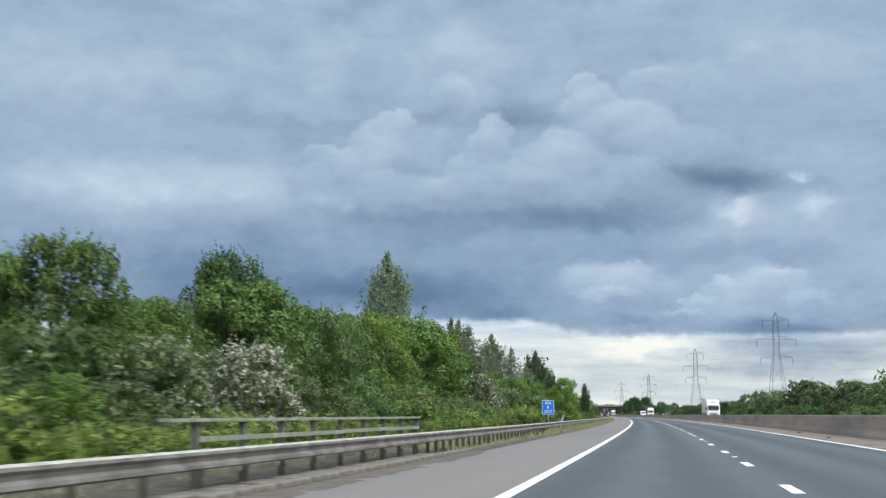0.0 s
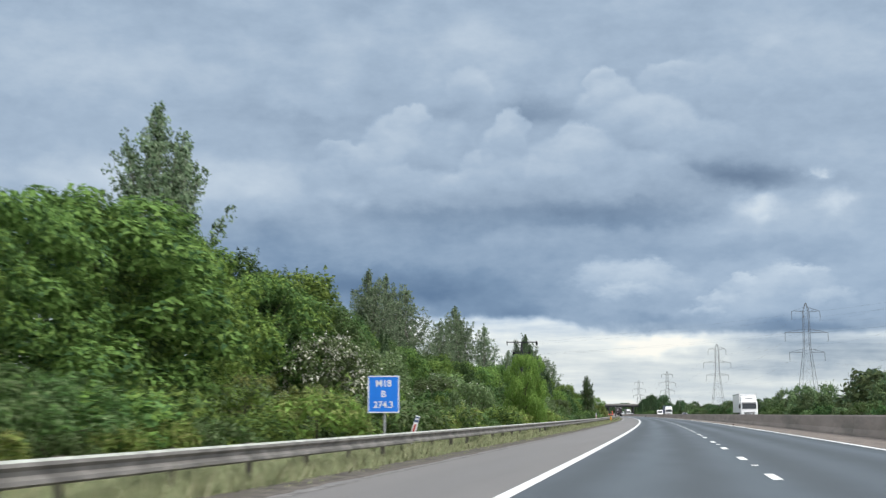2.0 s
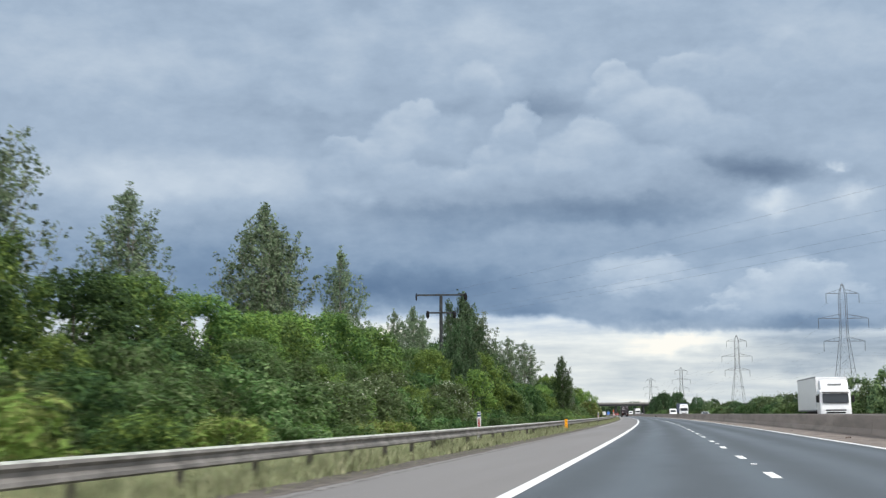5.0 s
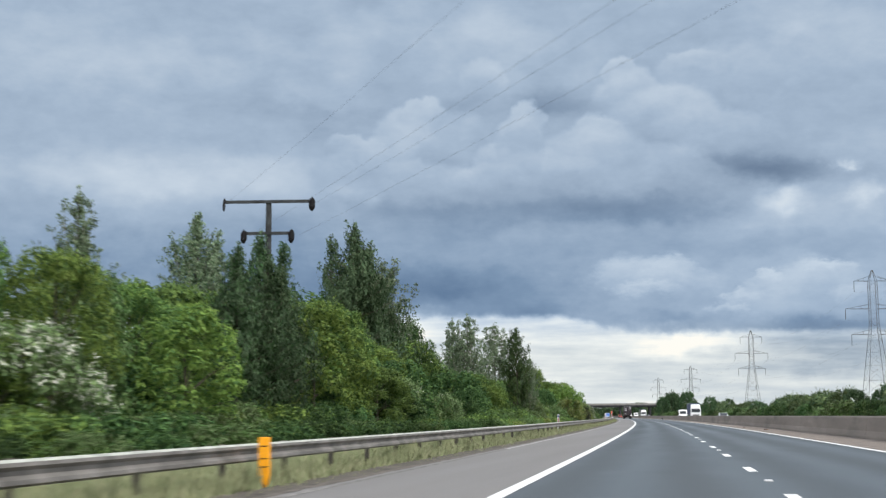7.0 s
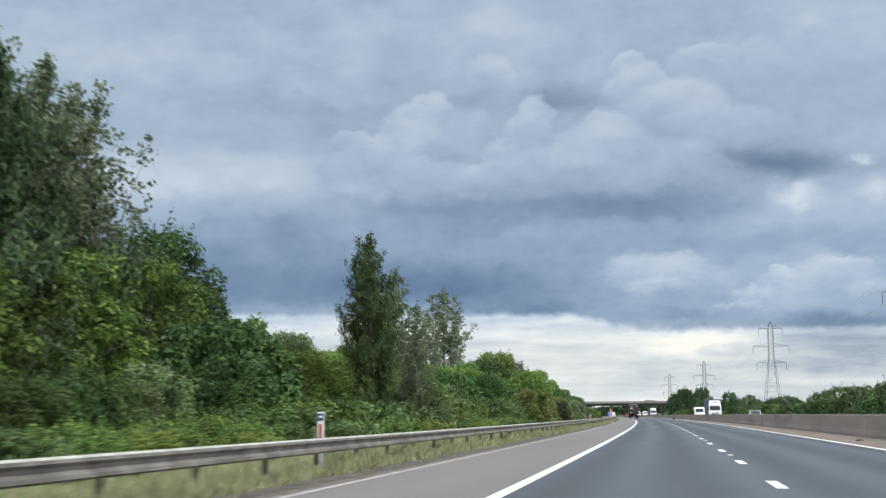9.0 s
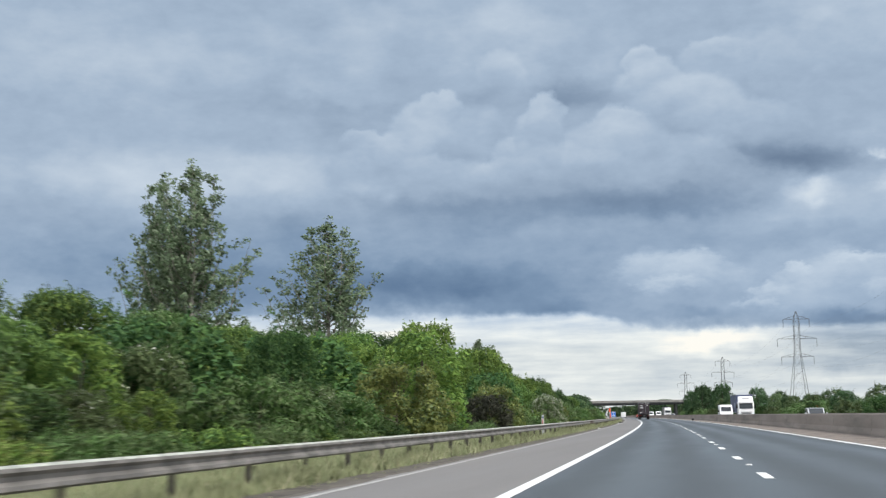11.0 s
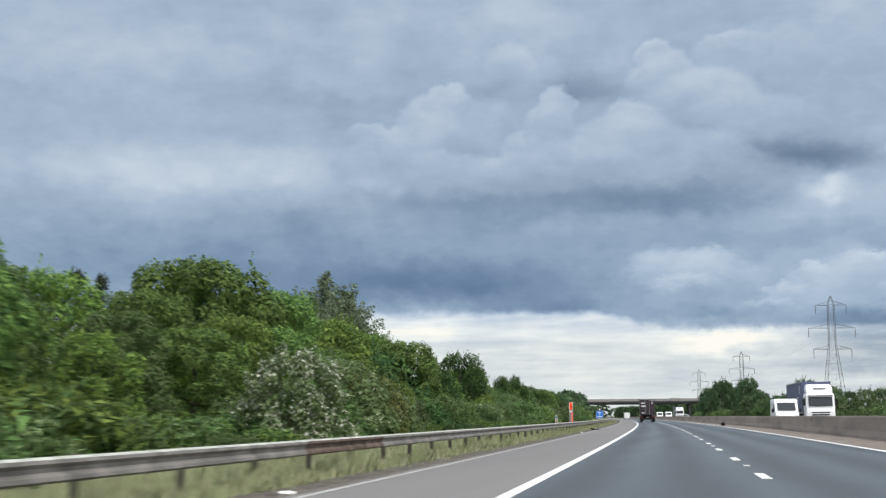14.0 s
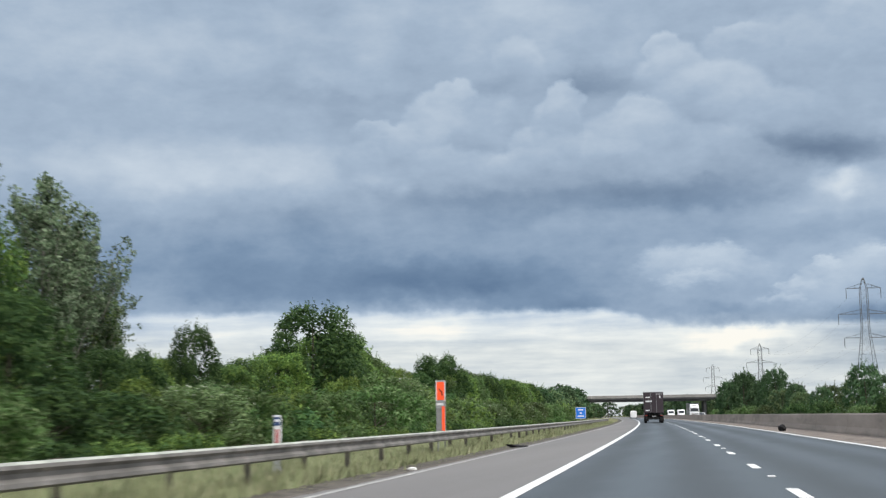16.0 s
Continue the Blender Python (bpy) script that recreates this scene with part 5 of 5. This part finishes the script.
def culvert_edge():
    ob = thing("concrete_edging", at(0, 0), "broken rough concrete edging under the crash barrier", "kerb")
    for i in range(11):
        s = 15.5 + 1.7 * i
        part("slab", box(random.uniform(-0.05, 0.05), 0, 0.02, random.uniform(0.45, 0.62), random.uniform(1.2, 1.6), 0.08, 0.015), m_rough_concrete, ob,
             m=at(s, -5.72, 0.0, random.uniform(-4, 4)))
    for i in range(12):
        part("kerbstone", box(0, 0, 0.01, random.uniform(0.20, 0.28), 1.86, 0.16, 0.03), m_rough_concrete, ob, "rough concrete kerbstone", at(15.9 + 1.87 * i, -5.28, 0, random.uniform(-1.2, 1.2)))


culvert_edge()


def grit_drift(s0, s1, o0, reach, seed):
    """A thin drift of grit that thins out over the asphalt with a ragged edge."""
    n = int((s1 - s0) / 0.35)
    verts, faces = [], []
    for i in range(n + 1):
        s = s0 + (s1 - s0) * i / n
        fade = min(1.0, (s - s0) / 3, (s1 - s) / 6)
        wide = reach * max(0.03, fade) * (0.7 + 0.5 * noise.noise(Vector((s * 0.35, seed, 0))) + 0.4 * noise.noise(Vector((s * 1.7, seed, 3))))
        verts += [W(s, o0, 0.012), W(s, o0 + wide * 0.6, 0.009), W(s, o0 + wide, 0.003)]
    for i in range(n):
        for j in (0, 1):
            a = i * 3 + j
            faces.append((a, a + 1, a + 4, a + 3))
    tagged(new("grit_drift", mesh_of("grit_drift", verts, faces, m_grit)), "brown grit washed onto the hard shoulder", "", "", "structure")


grit_drift(10, 40, -5.16, 0.85, 1.0)
grit_drift(60, 640, -4.90, 0.20, 7.0)


def timber_pole():
    """Double-circuit timber line pole with two crossarms."""
    ob = thing("power_pole", at(279.0, -21.2, 0, 6), "tall timber power pole with two crossarms and black insulators", "power pole")
    part("pole", tube([(0, 0, -0.5), (0, 0, 6), (0, 0, 13.1)], [0.22, 0.19, 0.16], 10), m_wood, ob)
    for z, half in ((13.05, 2.55), (11.25, 1.4)):
        part("crossarm", box(0, -0.14, z, half * 2, 0.12, 0.17, 0.01), m_wood, ob)
        for sg in (-1, 1):
            x = sg * (half - 0.06)
            k = 0.45 if sg < 0 and z > 12 else 1.0
            ins = part("insulator", tube([(x, -0.2, z + 0.12), (x, -0.26, z - 0.05), (x + 0.02, -0.40, z - 0.42), (x + 0.03, -0.46, z - 0.58)], [0.12 * k, 0.18 * k, 0.17 * k, 0.07 * k], 8), m_insul, ob, "black insulator")
            part("clamp", tube([(x, -0.14, z + 0.1), (x, -0.14, z + 0.22)], 0.04, 6), m_insul, ins)


timber_pole()


def sagging(a, b, sag, n=14):
    return [a.lerp(b, i / n) - Vector((0, 0, sag * 4 * (i / n) * (1 - i / n))) for i in range(n + 1)]


def pole_wires():
    ob = thing("overhead_wire", at(0, 0), "thin dark overhead wires crossing above the motorway", "power line")
    across = at(279.0, -21.2, 0, 6)
    for x, z in ((-2.49, 12.7), (2.49, 12.7), (-1.34, 10.8), (1.34, 10.8)):
        a = across @ Vector((x, -0.7, z))
        far = W(279 - 140, -21.2 + 75.6, 13)
        b = far + Vector((x * 0.9, x * 0.55, z - 13))
        part("wire", tube(sagging(a, b, 0.9), 0.0036, 5), m_wire, ob)


pole_wires()


# ---- pylons ----
def pylon_mesh(h):
    """A lattice tower of steel angles, drawn as thin bars."""
    bars = {"leg": [], "brace": [], "arm": []}
    hw = lambda z: (0.070 * (1 - z / 0.62) + 0.026) * h if z < 0.62 else max(0.004, 0.026 - 0.022 * max(0, (z - 0.92) / 0.08)) * h
    levels = [0, 0.13, 0.25, 0.35, 0.44, 0.52, 0.58, 0.64, 0.70, 0.76, 0.82, 0.88, 0.93, 1.0]
    cs = [(-1, -1), (1, -1), (1, 1), (-1, 1)]
    for z0, z1 in zip(levels, levels[1:]):
        for i, (cx, cy) in enumerate(cs):
            dx, dy = cs[(i + 1) % 4]
            p0, p1 = (cx * hw(z0), cy * hw(z0), z0 * h), (cx * hw(z1), cy * hw(z1), z1 * h)
            q0, q1 = (dx * hw(z0), dy * hw(z0), z0 * h), (dx * hw(z1), dy * hw(z1), z1 * h)
            bars["leg"].append((p0, p1, 0.10))
            bars["brace"] += [(p0, q1, 0.034), (q0, p1, 0.034), (p1, q1, 0.034)]
    for z, half in ((0.925, 0.125), (0.735, 0.19), (0.56, 0.155)):
        w = hw(z)
        for sg in (-1, 1):
            tip = (sg * half * h, 0, z * h)
            for sy in (-1, 1):
                bars["arm"] += [((sg * w, sy * w, z * h), tip, 0.085), ((sg * w, sy * w, (z + 0.032) * h), tip, 0.07)]
            for f in (0.35, 0.68):
                x = sg * (w + (half * h - w) * f)
                bars["arm"].append(((x, 0, z * h), (x, 0, z * h + 0.032 * h * (1 - f)), 0.06))
    return bars


def pylon(x, y, h, turn):
    ob = thing("pylon", pose(x, y, 0, 0, 0, turn), "tall grey lattice steel pylon with three crossarms", "pylon", "row of pylons")
    tips = []
    bars = pylon_mesh(h)
    for i in range(4):
        run = bars["leg"][i::4]
        part("leg", tube([run[0][0]] + [b for _, b, _ in run], 0.10, 4), m_lattice, ob)
    groups = [("bracing", bars["brace"])]
    groups += [("crossarm", bars["arm"][i * 12:i * 12 + 12]) for i in range(3)]
    for name, some in groups:
        bm = bmesh.new()
        for a, b, r in some:
            tube([a, b], r, 4, bm)
        tagged(part(name, bm, m_lattice, ob), kind="stuff")
    for z, half in ((0.925, 0.125), (0.735, 0.19), (0.56, 0.155)):
        for sg in (-1, 1):
            tip = Vector((sg * half * h, 0, z * h))
            low = tip - Vector((0, 0, 0.075 * h))
            part("insulator", tube([tip, tip.lerp(low, 0.5), low], [0.10, 0.12, 0.10], 6), m_lattice, ob)
            tips.append(ob.matrix_basis @ low)
    return tips


rows_of_tips = [pylon(98, 489, 55, 9), pylon(61.6, 723, 55.5, 9), pylon(24.5, 958, 48, 9), pylon(-11, 1160, 36.2, 8), pylon(-42, 1405, 35.3, 7)]
lines = thing("pylon_line", at(0, 0), "thin grey conductors slung between the pylons", "power line")
for a_tips, b_tips in zip(rows_of_tips, rows_of_tips[1:]):
    for a, b in zip(a_tips, b_tips):
        part("conductor", tube(sagging(a, b, 6.0, 16), 0.013, 4), m_wire, lines)


# ---- bridge ----
def road_bridge():
    s, skew = 925, 0
    ob = thing("road_bridge", at(s, 0), "long grey concrete road bridge over the motorway", "bridge", "", "structure")
    part("deck", box(8, 0, 6.0, 78, 9.5, 0.95, 0.05), m_deck, ob)
    part("edge_beam", box(8, -4.9, 6.45, 78, 0.5, 0.55, 0.04), m_deck, ob)
    for x in (-15.5, 8.6, 24.5):
        for y in (-3, 0, 3):
            part("pier", box(x, y, 2.8, 0.9, 2.2, 5.8, 0.06), m_deck, ob)
    for x in (-29, 45):
        part("abutment", box(x, 0, 3.0, 6, 10.5, 6.2, 0.1), m_bridge, ob)
    for y in (-5.0, 5.0):
        for i in range(13):
            part("parapet", box(-28 + i * 6, y, 7.18, 5.97, 0.28, 0.92, 0.03), m_bridge, ob)


road_bridge()


# ---- vehicles ----
def wheel(parent, x, y, r, w=0.24):
    t = part("tyre", tube([(x - w / 2, y, r), (x - w * 0.4, y, r), (x + w * 0.4, y, r), (x + w / 2, y, r)], [r * 0.9, r, r, r * 0.9], 20), m_black, parent)
    part("rim", tube([(x - w / 2 - 0.01, y, r), (x + w / 2 + 0.01, y, r)], r * 0.58, 14), m_grey, t)


def car(name, s, o, paint, turn, label, estate=False):
    """Front towards +y."""
    ob = thing(name, at(s, o, 0, turn), label, "car")
    body = [(-2.1, 0.28), (-2.15, 0.62), (-2.08, 0.88), (1.0, 0.92), (1.85, 0.78), (2.12, 0.60), (2.12, 0.28)]
    part("body", side_profile(body, -0.88, 0.88, 0.07), paint, ob)
    back = -2.0 if estate else -1.65
    cab = [(back, 0.86), (back + 0.35, 1.42), (0.1, 1.46), (0.95, 0.90)]
    part("cabin", side_profile(cab, -0.74, 0.74, 0.06), paint, ob)
    part("rear_window", side_profile([(back - 0.012, 0.93), (back + 0.31, 1.36), (back + 0.33, 1.36), (back + 0.03, 0.93)], -0.6, 0.6), m_glass, ob, "dark glass")
    part("windscreen", side_profile([(0.90, 0.95), (0.17, 1.40), (0.20, 1.42), (0.95, 0.96)], -0.63, 0.63), m_glass, ob, "dark glass")
    for sx in (-1, 1):
        part("side_window", side_profile([(back + 0.25, 0.94), (back + 0.48, 1.36), (0.08, 1.39), (0.72, 0.95)], sx * 0.745 - 0.006, sx * 0.745 + 0.006), m_glass, ob, "dark glass")
        part("tail_lamp", box(sx * 0.70, -2.13, 0.74, 0.26, 0.05, 0.14, 0.015), m_tail, ob, "red tail lamp")
        part("headlamp", box(sx * 0.66, 2.02, 0.66, 0.30, 0.14, 0.13, 0.02), m_lamp, ob, "clear headlamp")
        part("mirror", box(sx * 0.95, 0.62, 0.98, 0.16, 0.10, 0.12, 0.02), paint, ob)
        for y in (-1.32, 1.32):
            wheel(ob, sx * 0.78, y, 0.32, 0.21)
    part("bumper", box(0, -2.14, 0.42, 1.66, 0.10, 0.22, 0.03), m_black, ob)
    part("number_plate", box(0, -2.195, 0.58, 0.50, 0.012, 0.11, 0.003), m_white, ob)


def van(s, o, turn, label):
    ob = thing("van", at(s, o, 0, turn), label, "van")
    body = [(-2.6, 0.35), (-2.62, 2.30), (-2.5, 2.42), (0.75, 2.42), (1.05, 2.30), (1.85, 1.28), (2.55, 1.05), (2.68, 0.75), (2.68, 0.35)]
    part("body", side_profile(body, -0.98, 0.98, 0.17), m_wpaint, ob)
    part("windscreen", side_profile([(1.77, 1.42), (1.26, 2.05), (1.31, 2.09), (1.84, 1.44)], -0.74, 0.74), m_glass, ob, "dark glass")
    part("grille", box(0, 2.69, 0.85, 1.2, 0.03, 0.22, 0.01), m_black, ob)
    for sx in (-1, 1):
        part("headlamp", box(sx * 0.76, 2.60, 0.95, 0.28, 0.14, 0.26, 0.03), m_lamp, ob, "clear headlamp")
        part("mirror", box(sx * 1.12, 1.55, 1.42, 0.2, 0.12, 0.32, 0.03), m_black, ob)
        part("side_window", side_profile([(0.55, 1.42), (0.62, 2.02), (1.10, 2.02), (1.62, 1.42)], sx * 0.985 - 0.006, sx * 0.985 + 0.006), m_glass, ob, "dark glass")
        for y in (-1.6, 1.75):
            wheel(ob, sx * 0.86, y, 0.35, 0.22)
    part("number_plate", box(0, 2.70, 0.52, 0.52, 0.012, 0.11, 0.003), m_white, ob)


def lorry(s, o, turn, cab_paint, curtain, label):
    """Tractor and semi-trailer, front towards +y; the cab's nose at y = 0."""
    ob = thing("articulated_lorry", at(s, o, 0, turn), label, "lorry")
    cab = [(-2.2, 0.75), (-2.2, 2.95), (-0.42, 2.92), (-0.28, 2.72), (-0.06, 1.55), (0.0, 1.3), (0.0, 0.42), (-0.4, 0.38)]
    c = part("cab", side_profile(cab, -1.24, 1.24, 0.20), cab_paint, ob)
    part("roof_fairing", side_profile([(-2.15, 2.80), (-2.0, 3.74), (-0.95, 3.70), (-0.36, 2.80)], -1.14, 1.14, 0.26), cab_paint, c)
    part("windscreen", side_profile([(-0.065, 1.80), (-0.26, 2.58), (-0.19, 2.58), (0.0, 1.80)], -1.02, 1.02), m_glass, c, "dark glass")
    part("wiper", tube([(-0.75, 0.02, 1.83), (-0.1, 0.0, 1.92)], 0.012, 4), m_black, c)
    part("wiper", tube([(0.15, 0.02, 1.83), (0.8, 0.0, 1.92)], 0.012, 4), m_black, c)
    part("bumper", box(0, 0.02, 0.50, 2.40, 0.10, 0.22, 0.04), cab_paint, c)
    part("sun_visor", box(0, -0.12, 2.68, 2.1, 0.22, 0.08, 0.02), m_black, c)
    part("grille", box(0, 0.0, 1.24, 1.6, 0.06, 0.10, 0.02), m_black, c)
    part("grille", box(0, 0.0, 1.04, 1.5, 0.06, 0.12, 0.02), m_black, c)
    part("grille", box(0, 0.0, 0.72, 1.7, 0.06, 0.16, 0.02), m_black, c)
    part("name_board", box(0, -0.60, 3.33, 1.1, 0.05, 0.12, 0.01), m_grey, c, "plain grey bar")
    for sx in (-1, 1):
        part("headlamp", box(sx * 0.98, -0.02, 0.72, 0.36, 0.10, 0.24, 0.03), m_lamp, c, "clear headlamp")
        part("mirror", box(sx * 1.40, -0.30, 2.15, 0.22, 0.16, 0.55, 0.03), m_black, c)
        part("side_window", box(sx * 1.25, -0.85, 2.2, 0.02, 0.85, 0.70, 0.01), m_glass, c, "dark glass")
    t = part("trailer", box(0, -9.2, 2.62, 2.50, 13.4, 2.72, 0.03), curtain, ob)
    for sx in (-1, 1):
        part("roof_rail", box(sx * 1.25, -9.2, 3.98, 0.06, 13.4, 0.10, 0.01), m_grey, t)
        part("side_rail", box(sx * 1.25, -9.2, 1.22, 0.06, 13.4, 0.12, 0.01), m_grey, t)
    part("chassis", box(0, -9.0, 1.08, 1.0, 13.0, 0.30, 0.02), m_black, ob)
    part("tractor_frame", box(0, -3.0, 0.75, 1.0, 5.2, 0.35, 0.02), m_black, ob)
    for y in (-1.5, -5.0, -11.6, -12.9, -14.2):
        for sx in (-1, 1):
            wheel(ob, sx * 1.05, y, 0.50, 0.36)
    return ob, t


def lorry_ahead():
    """The dark box lorry in the first lane, seen from behind."""
    ob, t = lorry(666, 0.05, 0, m_dpaint, m_lorry, "dark box lorry with small pale marks on its rear doors")
    y = -15.9
    part("door", box(-0.62, y - 0.02, 2.62, 1.20, 0.05, 2.60, 0.015), m_lorry, t)
    part("door", box(0.62, y - 0.02, 2.62, 1.20, 0.05, 2.60, 0.015), m_lorry, t)
    part("door_frame", box(0, y - 0.02, 3.97, 2.54, 0.07, 0.10, 0.015), m_grey, t, "pale door frame")
    for x in (-0.35, 0.35):
        part("lock_rod", tube([(x, y - 0.06, 1.35), (x, y - 0.06, 3.85)], 0.018, 6), m_grey, t)
    for x, z, w, h in ((-0.72, 3.30, 0.62, 0.13), (-0.62, 2.80, 0.80, 0.17), (0.82, 3.35, 0.16, 0.30), (-0.80, 1.62, 0.50, 0.14), (0.7, 3.72, 0.75, 0.06)):
        part("mark", box(x, y - 0.055, z, w, 0.012, h, 0.003), m_white, t, "pale printed bar")
    part("underrun_bar", box(0, y + 0.1, 0.62, 2.3, 0.12, 0.14, 0.02), m_black, ob)
    for sx in (-1, 1):
        part("tail_lamp", box(sx * 0.98, y + 0.05, 0.95, 0.34, 0.08, 0.11, 0.02), m_tail, ob, "red tail lamp")
        part("mudflap", box(sx * 0.98, y + 0.6, 0.48, 0.55, 0.03, 0.5, 0.01), m_black, ob)
    part("number_plate", box(0, y + 0.03, 0.86, 0.46, 0.02, 0.10, 0.003), m_grey, ob, "plain plate")


lorry_ahead()
lorry(259, 14.3, 180, m_wpaint, m_wpaint, "white articulated lorry on the opposite carriageway")
_, blue_trailer = lorry(537, 14.3, 180, m_wpaint, m_curtain, "articulated lorry with white cab and faded blue curtain sides")
for y, z, w, h in ((-4.6, 3.3, 0.25, 0.7), (-6.2, 2.6, 1.3, 0.12), (-6.2, 2.35, 1.3, 0.12), (-6.2, 2.1, 1.0, 0.12)):
    part("mark", box(1.262, y, z, 0.012, w, h, 0.003), m_white, blue_trailer, "pale printed bar")
van(535, 11.0, 180, "white panel van on the opposite carriageway")
van(868, 10.3, 180, "white panel van far off near the bridge")
van(850, 12.2, 180, "white panel van far off near the bridge")
lorry(828, 14.5, 180, m_wpaint, m_dpaint, "white lorry with a dark box near the bridge")
car("car", 830, 3.7, m_rpaint, 0, "red car in the overtaking lane far ahead")
car("car", 800, 14.4, m_wpaint, 180, "white car on the opposite carriageway", True)
car("car", 455, 14.4, m_spaint, 180, "silver estate car on the opposite carriageway", True)
van(900, 0.2, 0, "white van far ahead in the first lane")


# ---- litter ----
def tyre_debris():
    ob = thing("tyre_strip", at(522.5, -4.75, 0.005, 70), "curled black strip of shredded tyre on the shoulder", "debris")
    pts = [(-0.55, 0.1, 0.12), (-0.3, 0.03, 0.04), (0.0, 0.0, 0.035), (0.3, 0.02, 0.03), (0.55, 0.05, 0.05)]
    bm = bmesh.new()
    for i, (x, y, z) in enumerate(pts):
        for dy in (-0.13, 0.13):
            bm.verts.new((x, y + dy, z))
            bm.verts.new((x, y + dy, z - 0.03 if z > 0.03 else 0))
    bmesh.ops.convex_hull(bm, input=bm.verts[:])
    part("strip", bm, m_black, ob)
    ob2 = thing("tyre_lump", at(555.4, 6.9, 0.0, 30), "black lump of torn tyre beside the median barrier", "debris")
    bm = bmesh.new()
    bmesh.ops.create_icosphere(bm, subdivisions=3, radius=0.30)
    for v in bm.verts:
        k = 0.8 + 0.35 * noise.noise(v.co * 5)
        v.co = Vector((v.co.x * 0.9 * k, v.co.y * k, (v.co.z * k) * 0.8 + 0.19))
    part("lump", bm, m_black, ob2)


tyre_debris()


def litter(s, o, size, kind):
    bm = bmesh.new()
    bmesh.ops.create_icosphere(bm, subdivisions=2, radius=size)
    for v in bm.verts:
        k = 1 + 0.6 * noise.noise(v.co * 9 / size * 0.2 + Vector((s, o, 0)))
        v.co = Vector((v.co.x * k * 1.4, v.co.y * k, max(0.004, v.co.z * 0.5 * k + size * 0.3)))
    ob = new("litter", bm_mesh("litter", bm, m_litter if kind else m_rust))
    ob.matrix_basis = at(s, o, 0.0, random.uniform(0, 180))
    tagged(ob, "crumpled white litter at the road's edge" if kind else "small dark clod at the road's edge", "litter", "litter")


for s, o, size, kind in ((503.9, -4.85, 0.09, 1), (57, 7.2, 0.10, 0), (70, 7.5, 0.12, 0), (185, 7.0, 0.12, 0), (203, 7.3, 0.10, 0),
                         (300, 7.4, 0.14, 0), (318, 7.2, 0.12, 0), (225, 7.3, 0.06, 0), (436, -4.9, 0.08, 1)):
    litter(s, o, size, kind)
